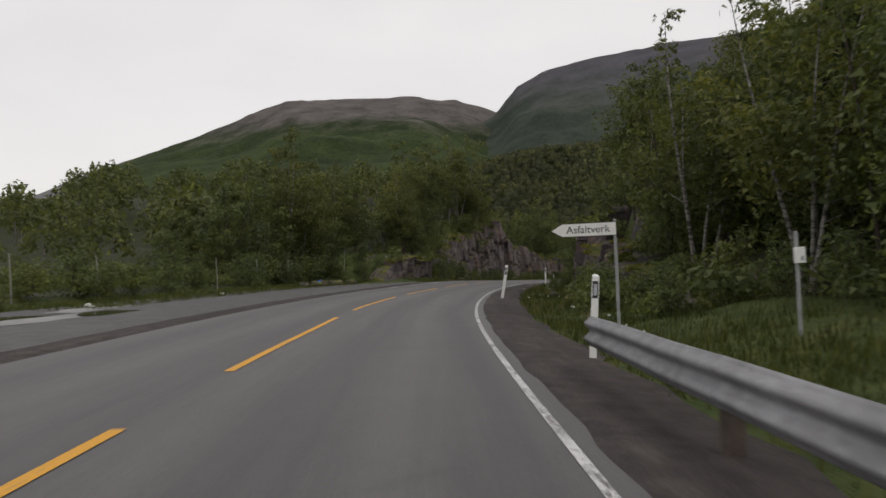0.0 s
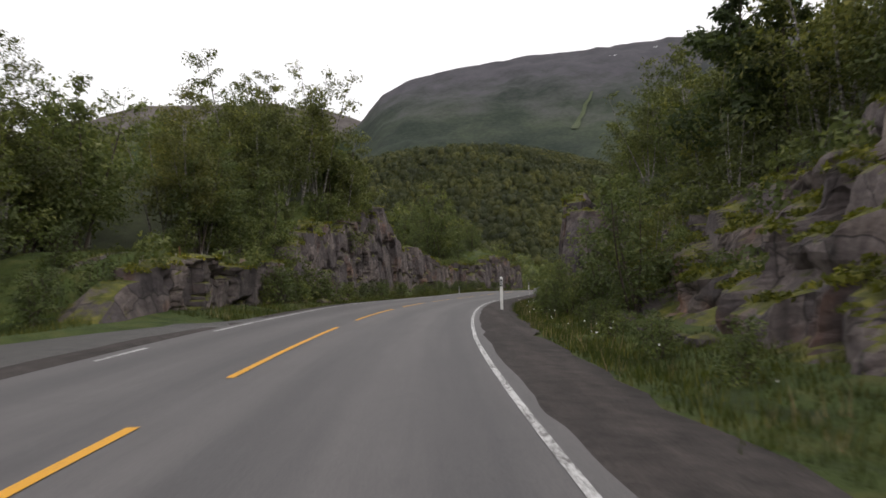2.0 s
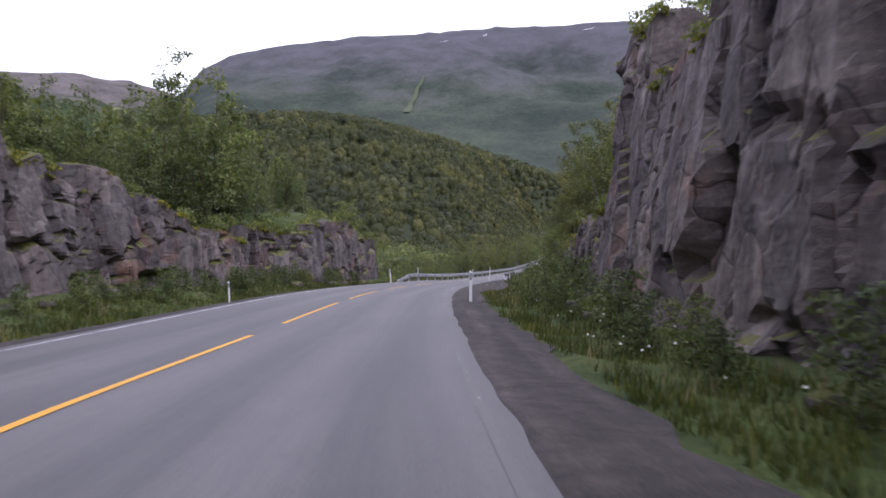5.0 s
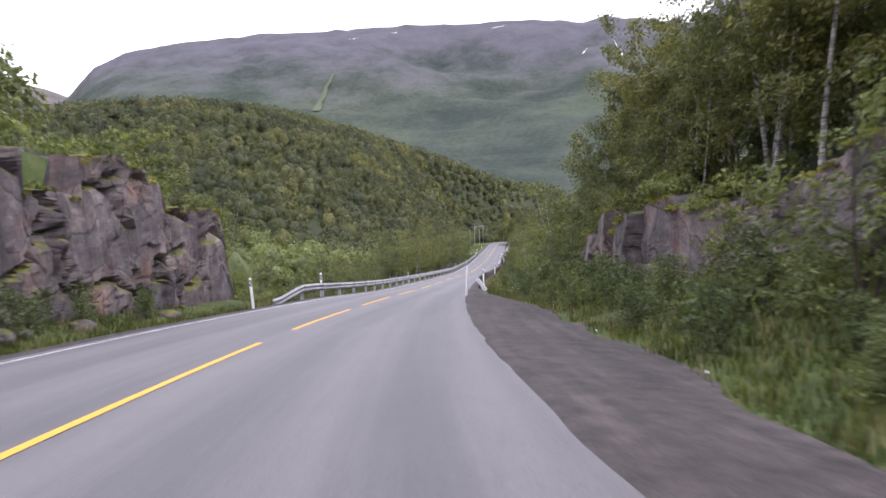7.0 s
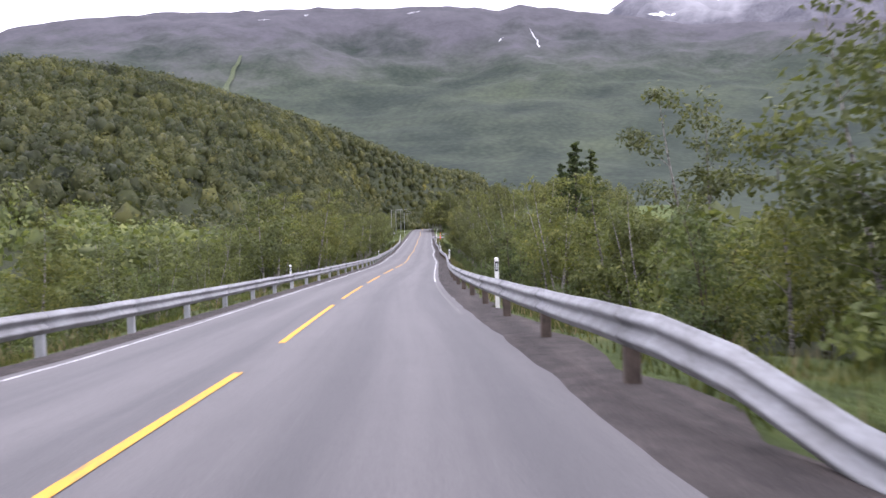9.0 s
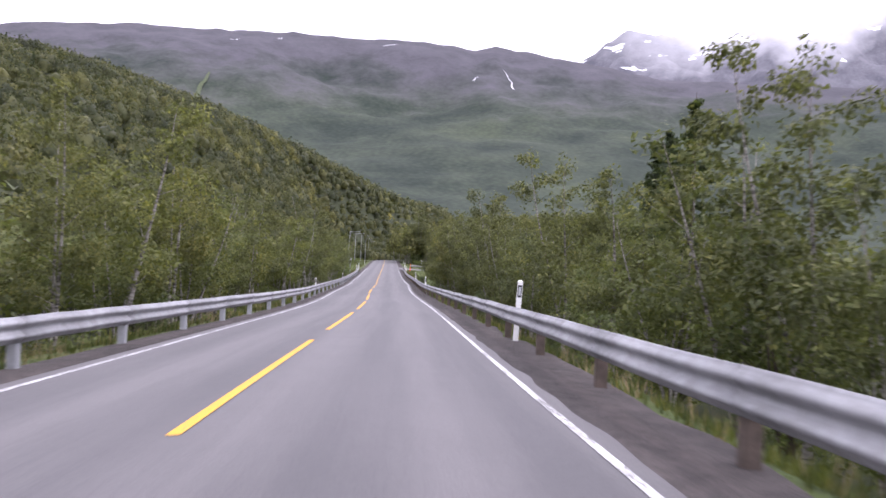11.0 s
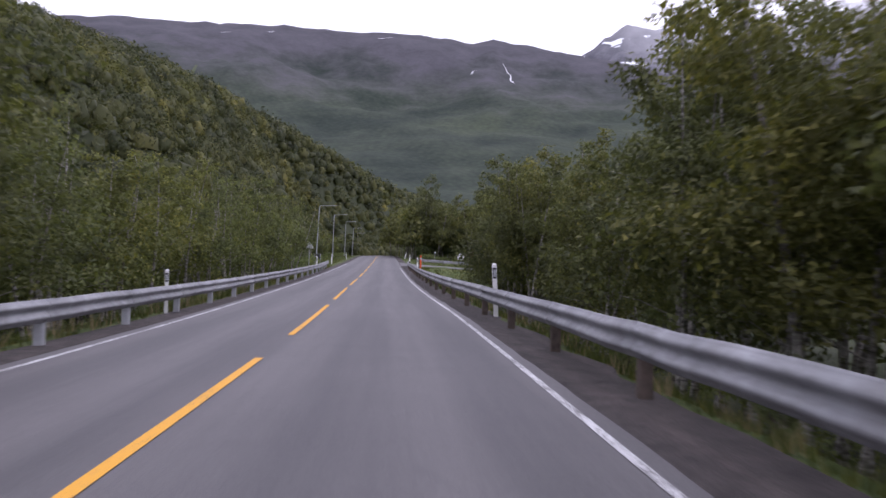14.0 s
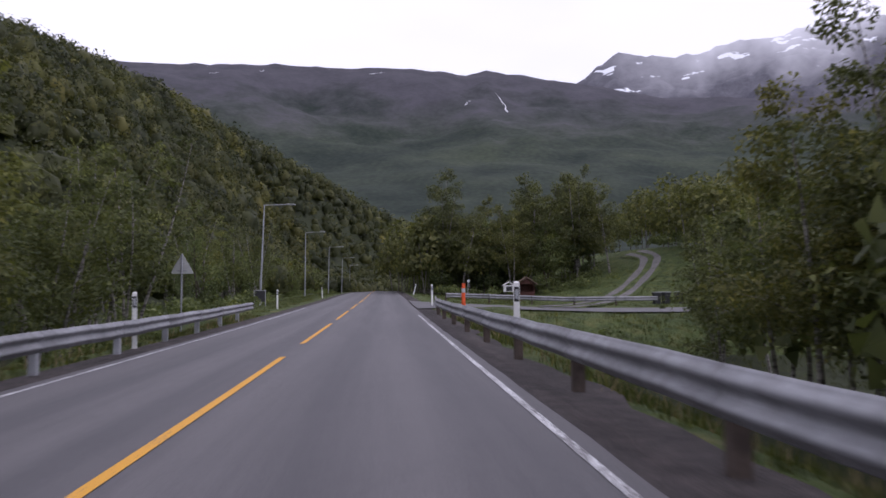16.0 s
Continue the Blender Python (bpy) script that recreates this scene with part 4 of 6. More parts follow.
for i, (s, l, lean, tip, k) in enumerate(POSTS):
    m = Matrix.Translation(at(s, l)) @ pose(0, 0, 0, tip, lean, heading(s)) @ Matrix.Scale(k, 4)
    if i == 0:
        first_post.matrix_basis = m
    else:
        ob = copy_thing(first_post, m)
        ob.scale = (k, k, k)
leaning = copy_thing(first_post, Matrix.Translation(at(30.6, 1.84)) @ pose(0, 0, 0, 0, 7, heading(30)))
tagged(leaning, "leaning white plastic delineator post beside gravel shoulder")
slim = tagged(new("delineator_post"), "slim plain white plastic delineator post beside the shoulder", "road post")
bm = bmesh.new()
tube(bm, (0, 0, -0.25), (0, 0, 1.36), 0.04, 0.036, 10)
part("body", bm, WHITE_PLASTIC, slim)
bm = bmesh.new()
tube(bm, (0, 0, 1.36), (0, 0, 1.385), 0.039, 0.02, 10)
part("cap", bm, WHITE_PLASTIC, slim)
slim.matrix_basis = Matrix.Translation(at(156.0, 1.5)) @ pose(0, 0, 0, 0, 2, heading(156))
orange = tagged(new("marker_post"), "orange plastic marker post behind the guard rail", "road post")
bm = bmesh.new()
tube(bm, (0, 0, -0.2), (0, 0, 1.5), 0.105, 0.09, 10)
part("body", bm, ORANGE_PLASTIC, orange)
bm = bmesh.new()
tube(bm, (0, 0, 1.05), (0, 0, 1.25), 0.1, 0.098, 10)
part("band", bm, REFLECTOR, orange, "pale reflective band")
orange.matrix_basis = Matrix.Translation(at(349.0, 3.8))


# ---- trees and shrubs ----
def foliage(name, centres, spreads, count, size, mat, parent, rng, droop=0.0):
    """Many small leaf sprays round the centres, in one mesh: each one pointed leaf blade."""
    centres, spreads = np.array(centres), np.array(spreads)
    share = spreads[:, 0] ** 1.6 + 0.01
    k = rng.choice(len(centres), count, p=share / share.sum())
    d = rng.normal(size=(count, 3))
    d /= np.linalg.norm(d, axis=1)[:, None]
    d[:, 2] = np.where((d[:, 2] < -0.15) & (rng.uniform(0, 1, count) < 0.6), -d[:, 2], d[:, 2])
    p = centres[k] + d * spreads[k] * 1.5 * rng.uniform(0.55, 1.12, count)[:, None]
    n = d * 0.8 + rng.normal(size=(count, 3)) * 0.5 + np.array([0, 0, 0.45])
    n /= np.linalg.norm(n, axis=1)[:, None]
    r = rng.normal(size=(count, 3))
    r[:, 2] += droop
    a = np.cross(n, np.cross(r, n))
    a /= np.linalg.norm(a, axis=1)[:, None]
    b = np.cross(n, a)
    w = size * rng.uniform(0.55, 1.35, count)[:, None]
    v = np.stack([p - a * w, p + a * w * 0.8 + b * w * 0.55, p + a * w * 0.8 - b * w * 0.55], 1).reshape(-1, 3)
    return mesh_object(name, v, np.arange(count * 3).reshape(-1, 3), mat, parent)


def limb_mesh(name, limbs, mat, parent, sides=5):
    """Tapered limbs, each a list of (place, radius)."""
    verts, faces = [], []
    most = sides
    for limb in limbs:
        base = len(verts)
        sides = most if len(limb) > 3 else 3
        for i, (p, r) in enumerate(limb):
            q = limb[min(i + 1, len(limb) - 1)][0] - limb[max(i - 1, 0)][0]
            m = q.to_track_quat("Z", "Y").to_matrix()
            for j in range(sides):
                t = 2 * math.pi * j / sides
                verts.append(p + m @ Vector((math.cos(t) * r, math.sin(t) * r, 0)))
        for i in range(len(limb) - 1):
            for j in range(sides):
                a, b = base + i * sides + j, base + i * sides + (j + 1) % sides
                faces.append((a, b, b + sides, a + sides))
    return mesh_object(name, verts, faces, mat, parent, True)


def broadleaf(name, label, category, tall, stems, bark, leaf, leaves, size, seed, low=0.25, wide=0.22, droop=0.2):
    rng = np.random.default_rng(seed)
    tree = tagged(new(name), label, category)
    limbs, centres, spreads = [], [], []
    for k in range(stems):
        top = tall * rng.uniform(0.8, 1.0)
        lean = rng.normal(size=2) * (0.05 if stems == 1 else 0.13)
        foot = Vector((*(rng.normal(size=2) * 0.12 * (stems > 1)), -0.4))
        trunk, n = [], 8
        for i in range(n + 1):
            t = i / n
            p = foot + Vector((lean[0] * top * t + 0.12 * math.sin(5 * t + k + seed), lean[1] * top * t + 0.12 * math.cos(4 * t + seed), (top + 0.4) * t))
            trunk.append((p, max(0.012, 0.013 * top * (1 - t) ** 0.8 * (1.0 if stems == 1 else 0.8))))
        limbs.append(trunk)
        boughs = int(16 / stems) + 6
        for i in range(boughs):
            t = low + (0.97 - low) * (i + rng.uniform(0, 1)) / boughs
            o = trunk[int(t * n)][0].lerp(trunk[min(n, int(t * n) + 1)][0], t * n - int(t * n))
            ang = rng.uniform(0, 2 * math.pi)
            reach = tall * wide * rng.uniform(0.55, 1.15) * (1.0 - 0.72 * max(0.0, (t - low) / (1 - low)) ** 1.4)
            d = Vector((math.cos(ang), math.sin(ang), rng.uniform(0.2, 0.9)))
            e = o + d * reach
            if i % 3 == 0:
                limbs.append([(o, 0.03 * (1.2 - t)), (o.lerp(e, 0.5) + Vector((0, 0, 0.06 * reach)), 0.018 * (1.2 - t)), (e, 0.006)])
            for f in (0.45, 0.75, 1.0):
                centres.append(o.lerp(e, f) + Vector((0, 0, -droop * 0.3 * f)))
                spreads.append(np.array([1, 1, 0.8]) * max(0.2, reach * 0.27))
        centres.append(trunk[-1][0] - Vector((0, 0, 0.03 * tall)))
        spreads.append(np.array([0.3, 0.3, 0.42]) * tall / 9)
    limb_mesh("trunk", limbs, bark, tree)
    foliage("crown", centres, spreads, leaves, size, leaf, tree, rng, droop)
    return tree


def conifer(name, label, tall, seed, leaves=5000, thin=1.0):
    rng = np.random.default_rng(seed)
    tree = tagged(new(name), label, "tree")
    limbs = [[(Vector((0, 0, -0.3)), 0.016 * tall), (Vector((0.03, 0, tall * 0.5)), 0.009 * tall), (Vector((0, 0.02, tall)), 0.01)]]
    centres, spreads = [], []
    for i in range(46):
        t = 0.12 + 0.86 * i / 46
        reach = tall * 0.2 * thin * (1.02 - t) ** 0.8 * rng.uniform(0.6, 1.15)
        ang = i * 2.4 + rng.uniform(-0.4, 0.4)
        o = Vector((0, 0, tall * t))
        e = o + Vector((math.cos(ang) * reach, math.sin(ang) * reach, -0.12 * reach + 0.25 * reach * t))
        limbs.append([(o, 0.02), (e, 0.004)])
        for f in (0.35, 0.65, 0.95):
            centres.append(o.lerp(e, f))
            spreads.append(np.array([0.13, 0.13, 0.07]) * (0.6 + reach))
    limb_mesh("trunk", limbs, DARK_BARK, tree, 5)
    foliage("crown", centres, spreads, leaves, 0.09 + 0.005 * tall, PINE_LEAF, tree, rng, 0.1)
    return tree


BIRCH = "leafy birch tree with pale slender trunk"
KINDS = {
    "birch": [broadleaf("birch_tree", BIRCH, "tree", 9.0, 1, BIRCH_BARK, BIRCH_LEAF, 4000, 0.1, k, 0.27, 0.26) for k in (11, 12, 13)],
    "multi": [broadleaf("birch_tree", "many-stemmed birch with a rounded leafy crown", "tree", 8.0, 4, BIRCH_BARK, BIRCH_LEAF, 4200, 0.1, k, 0.3, 0.25) for k in (21, 22)],
    "tall": [broadleaf("birch_tree", "tall roadside birch with dense dark leaves", "tree", 11.0, k % 2 + 1, BIRCH_BARK, DARK_LEAF, 7600, 0.09, k, 0.25, 0.22) for k in (25, 26, 27)],
    "willow": [broadleaf("willow_tree", "round grey-green willow with leaves down to the ground", "tree", 6.0, 4, DARK_BARK, WILLOW_LEAF, 3200, 0.1, k, 0.1, 0.3, 0.1) for k in (31, 32)],
    "bush": [broadleaf("bush", "low leafy green roadside bush", "bush", 2.0, 5, DARK_BARK, WILLOW_LEAF, 950, 0.08, k, 0.08, 0.42, 0.05) for k in (41, 42, 43)],
    "leafy": [broadleaf("alder_tree", "dense green alder with leaves down to the ground", "tree", 7.5, 3, DARK_BARK, WILLOW_LEAF, 4800, 0.1, k, 0.05, 0.28, 0.1) for k in (35, 36)],
    "spruce": [conifer("spruce_tree", "dark narrow spruce tree", 9.0, k) for k in (51,)],
    "pine": [broadleaf("pine_tree", "dark pine with a ragged crown on the slope", "tree", 8.0, 1, DARK_BARK, PINE_LEAF, 5600, 0.1, 61, 0.3, 0.2, -0.1)],
}
tree_rng = np.random.default_rng(5)
used = set()


def plant(kind, s, l, scale=1.0, h=0.0, exact=False):
    """Stands one tree or bush of that kind on the ground at (s, l)."""
    pick = KINDS[kind][int(tree_rng.integers(len(KINDS[kind])))]
    k = scale * (1.0 if exact else float(tree_rng.uniform(0.9, 1.1)))
    m = Matrix.Translation(at(s, l, h - 0.05)) @ pose(0, 0, 0, float(tree_rng.normal() * 1.5), float(tree_rng.normal() * 1.5), float(tree_rng.uniform(0, 360)))
    if pick in used:
        ob = copy_thing(pick, m)
    else:
        used.add(pick)
        pick.matrix_basis = m
        ob = pick
    ob.scale = (k * float(tree_rng.uniform(0.9, 1.1)), k, k * (1.0 if exact else float(tree_rng.uniform(0.94, 1.06))))


def grove(s0, s1, l0, l1, count, mixture, lo, hi):
    names = [k for k, n in mixture for _ in range(n)]
    for i in range(count):
        s = s0 + (s1 - s0) * (i + float(tree_rng.uniform(0, 1))) / count
        plant(names[int(tree_rng.integers(len(names)))], s, float(tree_rng.uniform(l0, l1)), float(tree_rng.uniform(lo, hi)))


MIXED = [("birch", 3), ("multi", 3), ("willow", 4)]
# behind the lay-by
grove(10, 42, -19, -15, 16, [("willow", 4)], 0.24, 0.4)
grove(44, 66, -19, -15, 14, [("multi", 1), ("willow", 4)], 0.5, 0.75)
grove(42, 47, -20, -17, 3, [("leafy", 1)], 0.6, 0.75)
grove(58, 66, -18, -15, 4, [("leafy", 1)], 0.85, 1.05)
grove(16, 44, -15, -13.4, 14, [("bush", 1)], 0.5, 1.0)
grove(44, 58, -15, -13, 8, [("bush", 3), ("willow", 1)], 0.5, 0.9)
grove(53, 58, -12.5, -10.2, 6, [("bush", 1)], 0.6, 1.0)
grove(40, 52, -14.6, -13, 12, [("bush", 1)], 0.6, 1.05)
# above the left cut
grove(70, 77, -16, -13, 6, MIXED, 0.65, 0.95)
grove(76, 98, -16, -12.8, 20, MIXED, 0.85, 1.15)
grove(98, 106, -17, -14, 5, MIXED, 0.5, 0.75)
grove(71, 76, -10.2, -9.2, 3, [("bush", 1)], 0.9, 1.2)
plant("leafy", 62.5, -14.5, 1.0, 0, True)
plant("tall", 51.8, -16.1, 1.06, 0, True)
plant("tall", 52.6, -15.6, 0.95, 0, True)
plant("leafy", 51.0, -16.4, 1.1, 0, True)
plant("tall", 60.5, -16.0, 0.8, 0, True)
plant("tall", 68.0, -12.6, 0.78, 0, True)
grove(67, 76, -12.6, -10.4, 9, [("leafy", 2), ("willow", 1)], 0.55, 0.85)
grove(68, 76, -9.6, -8.4, 9, [("bush", 1)], 0.5, 0.95)
plant("pine", 63.0, 11.2, 1.3, 0, True)
plant("pine", 62.0, 12.4, 1.2, 0, True)
grove(28, 40, 9.5, 14, 6, [("leafy", 3), ("multi", 1)], 0.8, 1.1)
grove(31, 42, 8.2, 11, 10, [("leafy", 3), ("multi", 1)], 0.7, 1.0)
grove(40, 60, 12.8, 16, 8, [("leafy", 3), ("multi", 1)], 0.8, 1.1)
for s, l, k in ((54.5, -15.5, 0.7), (48.5, -17.0, 0.75), (54, -18, 0.8), (45, -17.5, 0.8)):
    plant("leafy", s, l, 1.35 * k)
grove(66, 84, -14, -11.5, 12, [("bush", 3), ("multi", 1)], 0.5, 0.8)
plant("spruce", 102, -15.0, 0.4)
plant("pine", 97, -13.8, 0.75)
plant("pine", 94, -14.5, 0.8)
grove(112, 146, -17, -13.5, 20, [("multi", 1), ("willow", 4)], 0.5, 0.85)
# above the right cut
grove(6, 30, 9, 13, 14, [("leafy", 3), ("multi", 1)], 0.95, 1.3)
grove(2, 34, 12, 17, 12, [("leafy", 3), ("birch", 1)], 1.1, 1.45)
grove(14, 34, 7.5, 9.5, 10, [("bush", 1)], 0.6, 1.1)
grove(17, 31, 4.9, 6.0, 10, [("bush", 1)], 0.5, 0.8)
for s, l, k in ((24, 13, 1.0), (26.5, 14.5, 0.85), (20, 16, 1.1)):
    plant("pine", s, l, k)
grove(30, 40, 8.5, 15, 6, MIXED, 0.6, 1.0)
grove(40, 57, 13, 16.5, 10, MIXED, 0.6, 1.0)
grove(57, 84, 8.5, 15, 18, MIXED, 0.6, 1.0)
grove(56, 64, 4.6, 6.6, 12, [("bush", 3), ("willow", 1)], 0.38, 0.75)
grove(57, 66, 6.4, 9, 8, [("willow", 2), ("multi", 1)], 0.35, 0.55)
grove(66, 84, 7.5, 9, 6, [("bush", 1)], 0.4, 0.7)
grove(84, 110, 9, 15, 13, MIXED, 0.5, 0.8)
plant("spruce", 104, 8.0, 0.3)
grove(110, 168, 10, 17, 30, MIXED, 0.7, 1.1)
grove(158, 172, 7.4, 10, 9, [("willow", 2), ("birch", 1)], 0.42, 0.62)
plant("pine", 169, 11.1, 1.35, 0, True)
plant("tall", 188.7, 12.4, 1.08, 0, True)
for s, l, k in ((128.2, -13.6, 1.45), (126.0, -14.6, 1.2), (130.5, -14.2, 1.15), (133.5, -15.5, 0.9), (123.0, -15.0, 0.85)):
    plant("leafy", s, l, k, 0, True)
grove(112, 166, 4.4, 5.8, 30, [("bush", 1)], 0.3, 0.6)
grove(138, 160, 9.6, 13, 17, [("tall", 1)], 0.65, 0.95)
grove(126, 143, 6.0, 7.4, 11, [("bush", 2), ("willow", 1)], 0.4, 0.7)
grove(143, 160, 5.2, 6.4, 20, [("bush", 1)], 0.45, 0.8)
grove(143, 160, 6.5, 7.3, 8, [("bush", 1)], 0.45, 0.75)
grove(143, 160, 7.9, 8.9, 8, [("tall", 1), ("willow", 1)], 0.45, 0.7)
grove(142, 163, 8.8, 11, 10, [("pine", 1), ("tall", 2)], 0.65, 0.9)
# shrubs at the feet of the cuts
grove(44, 62, 3.8, 4.6, 9, [("bush", 1)], 0.25, 0.42)
grove(62, 112, 3.8, 4.8, 30, [("bush", 1)], 0.3, 0.7)
grove(60, 82, 4.2, 5.0, 9, [("willow", 1)], 0.28, 0.42)
grove(112, 142, 5, 7.5, 20, [("bush", 1)], 0.4, 0.9)
grove(160, 168, 6, 8.5, 8, [("bush", 1)], 0.4, 0.9)
grove(70, 146, -10.2, -8.3, 64, [("bush", 1)], 0.3, 0.65)
# along the straight
grove(150, 205, -11.5, -9, 22, [("birch", 1), ("multi", 3), ("willow", 4)], 0.42, 0.62)
grove(205, 345, -11.5, -9, 52, [("birch", 3), ("multi", 5), ("tall", 2)], 0.75, 0.98)
grove(150, 345, -8.6, -7.6, 16, [("bush", 1)], 0.4, 0.8)
grove(168, 240, 6.2, 9, 30, MIXED, 0.65, 0.95)
grove(240, 257, 6.3, 9, 12, [("tall", 2), ("leafy", 1)], 0.56, 0.7)
grove(257, 271, 6.2, 9, 9, [("tall", 1)], 0.62, 0.75)
grove(271, 285, 6.0, 8.5, 11, [("tall", 1)], 0.72, 0.86)
grove(292, 322, 6.6, 9.5, 24, [("tall", 5), ("leafy", 1)], 0.76, 0.92)
grove(322, 333, 10.5, 15, 10, [("tall", 1)], 0.92, 1.1)
for s, l in ((303, 9.4), (306, 10), (309, 9.2), (312.5, 9.8), (316, 10.6), (320, 11)):
    plant("tall", s, l, 1.02)
for s, l in ((340, 12.6), (345, 14.6), (350, 16.6), (343, 16), (348, 19), (352, 20.5)):
    plant("tall", s, l, 0.58)
grove(400, 415, 4, 28, 28, [("tall", 3), ("leafy", 2)], 1.15, 1.45)
grove(170, 330, 4.2, 5.2, 22, [("bush", 1)], 0.35, 0.7)
grove(322, 338, 13, 19, 8, [("birch", 3), ("multi", 2)], 1.0, 1.3)
plant("spruce", 272, 26, 2.05, 0, True)
plant("spruce", 246, 18.2, 1.85, 0, True)
plant("spruce", 249.5, 17.4, 1.6, 0, True)
plant("spruce", 252, 19.5, 1.75, 0, True)
for i in range(26):
    plant("spruce", float(tree_rng.uniform(330, 480)), float(tree_rng.uniform(-200, -95)), float(tree_rng.uniform(0.45, 0.75)))
plant("tall", 233.8, 7.6, 0.95, 0, True)
for s, l, k in ((258, 7.6, 0.95), (262, 7.0, 1.0), (265.5, 8.0, 0.95), (286.5, 9.0, 1.1), (290.5, 9.6, 0.92), (296.5, 10.5, 0.75), (284, 8.6, 1.12), (280.5, 8.4, 1.08), (288, 11.5, 1.05), (285, 11.5, 1.2), (222, 8.0, 0.75), (226, 7.4, 0.7)):
    plant("tall", s, l, k, 0, True)
plant("tall", 215, 8.0, 0.9)
# beyond the junction
grove(356, 430, -15, -12, 16, MIXED, 0.6, 0.9)
grove(402, 430, 9, 19, 14, [("multi", 1), ("willow", 2), ("birch", 1)], 1.1, 1.5)


def ground_np(s, l):
    x, y, z, dx, dy = road_eval(s)
    X, Y = x + l * dy, y - l * dx
    return np.stack([X, Y, z + ground_rel(s, l) + np.where(l < -14, hill(X, Y), 0)], 1)


# ---- woods on the hill ----
def icosphere(level):
    bm = bmesh.new()
    bmesh.ops.create_icosphere(bm, subdivisions=level, radius=1)
    v, f = np.array([tuple(p.co) for p in bm.verts]), np.array([[p.index for p in q.verts] for q in bm.faces])
    bm.free()
    return v, f[v[f].mean(1)[:, 2] > -0.45]


def woods(name, label, n, place, leaves, leaf_size, seed, mat=WOODS, tall=1.25, trunks=False, core=0):
    """Crowns of many leaf sprays; core: fineness of the dense lumpy inside of each crown, 0 for none."""
    rng = np.random.default_rng(seed)
    c, r = place(rng, n)
    n = len(c)
    tot = n * leaves
    k = np.repeat(np.arange(n), leaves)
    d = rng.normal(size=(tot, 3))
    d /= np.linalg.norm(d, axis=1)[:, None]
    d[:, 2] = np.abs(d[:, 2]) * 1.25 - 0.25
    reach = rng.uniform(0.65, 1.1, tot) if not core else rng.uniform(0.55, 1.28, tot)
    p = c[k] + d * r[k][:, None] * np.array([1, 1, tall]) * reach[:, None] + np.array([0, 0, 0.8 * tall]) * r[k][:, None]
    a = rng.normal(size=(tot, 3))
    if core:
        a = np.cross(a, d) + 0.6 * rng.normal(size=(tot, 3))
    a /= np.linalg.norm(a, axis=1)[:, None]
    b = np.cross(a, d + 0.3 * rng.normal(size=(tot, 3)))
    b /= np.linalg.norm(b, axis=1)[:, None]
    w = (leaf_size * rng.uniform(0.6, 1.4, tot) * r[k])[:, None]
    v = np.stack([p - a * w, p + a * w * 0.7 + b * w * 0.75, p + a * w * 0.7 - b * w * 0.75], 1).reshape(-1, 3)
    faces = np.arange(tot * 3).reshape(-1, 3)
    if core:
        ball, tris = icosphere(core)
        swell = 0.66 + 0.17 * rng.normal(size=(n, len(ball), 1)).clip(-1.3, 1.3)
        squash = rng.uniform(0.7, 1.35, (n, 1, 3))
        lumps = c[:, None] + ball[None] * swell * squash * r[:, None, None] * np.array([1, 1, tall]) + np.array([0, 0, 0.8 * tall]) * r[:, None, None]
        faces = np.concatenate([faces, (tris[None] + tot * 3 + np.arange(n)[:, None, None] * len(ball)).reshape(-1, 3)])
        v = np.concatenate([v, lumps.reshape(-1, 3)])
    if trunks:
        v, base, stems = [v], tot * 3, []
        for q, h in zip(c, r):
            lean = rng.normal(size=2) * 0.12 * h
            foot = [(q[0] + 0.09 * math.cos(t), q[1] + 0.09 * math.sin(t), q[2] - 0.4) for t in (0, 2.1, 4.2)]
            head = [(a + lean[0], b + lean[1], z + 2.2 * h) for a, b, z in foot]
            v.append(np.array(foot + head))
            for i in range(3):
                j = (i + 1) % 3
                stems += [(base + i, base + j, base + 3 + j), (base + i, base + 3 + j, base + 3 + i)]
            base += 6
        v, faces = np.concatenate(v), np.concatenate([faces, np.array(stems)])
    ob = mesh_object(name, v, faces, mat)
    if trunks:
        ob.data.materials.append(BIRCH_BARK)
        ob.data.polygons.foreach_set("material_index", [0] * tot + [1] * (len(faces) - tot))
    return tagged(ob, label, "woods", kind="stuff")


def hill_place(u0, u1, w0, w1, lo, hi, edge=544):
    def place(rng, n):
        u, w = rng.uniform(u0, u1, n), rng.uniform(w0, w1, n)
        w = np.where(u > 540, w - (u - 540) * 0.22, w)
        x, y = x0 + (u - 300) * SDX - w * SDY, y0 + (u - 300) * SDY + w * SDX
        z = np.where(u < edge, np.interp(u, np.arange(-60, 541, 20.0), ROAD_Z) - 1.0, -13.5)
        return np.stack([x, y, z + hill(x, y)], 1), rng.uniform(lo, hi, n) * (1 + np.clip(u - 560, 0, 900) / 1500)
    return place


woods("hill_woods", "dense green birch woods low on the near hillside", 1700, hill_place(335, 490, 17, 130, 0.9, 2.8), 140, 0.115, 3, core=2)
woods("hill_woods", "dense green birch woods covering the near hillside", 1500, hill_place(250, 500, 120, 200, 1.0, 3.1), 84, 0.15, 33, core=2)
woods("hill_woods", "dense green birch woods at the hill's foot", 640, hill_place(250, 340, 20, 125, 1.0, 2.8), 110, 0.13, 43, core=2)
woods("hill_woods", "light green birch woods between the road and the hill", 620, hill_place(120, 262, 16, 130, 1.4, 2.3), 110, 0.13, 93, WILLOW_LEAF, core=2)
woods("hill_woods", "dense green birch woods covering the middle hillside", 2000, hill_place(480, 690, 10, 230, 1.2, 3.3), 66, 0.16, 53, core=2)
woods("hill_woods", "dense green birch woods covering the far hillside", 2600, hill_place(670, 1060, 16, 300, 2.2, 3.6), 24, 0.22, 13, core=1)
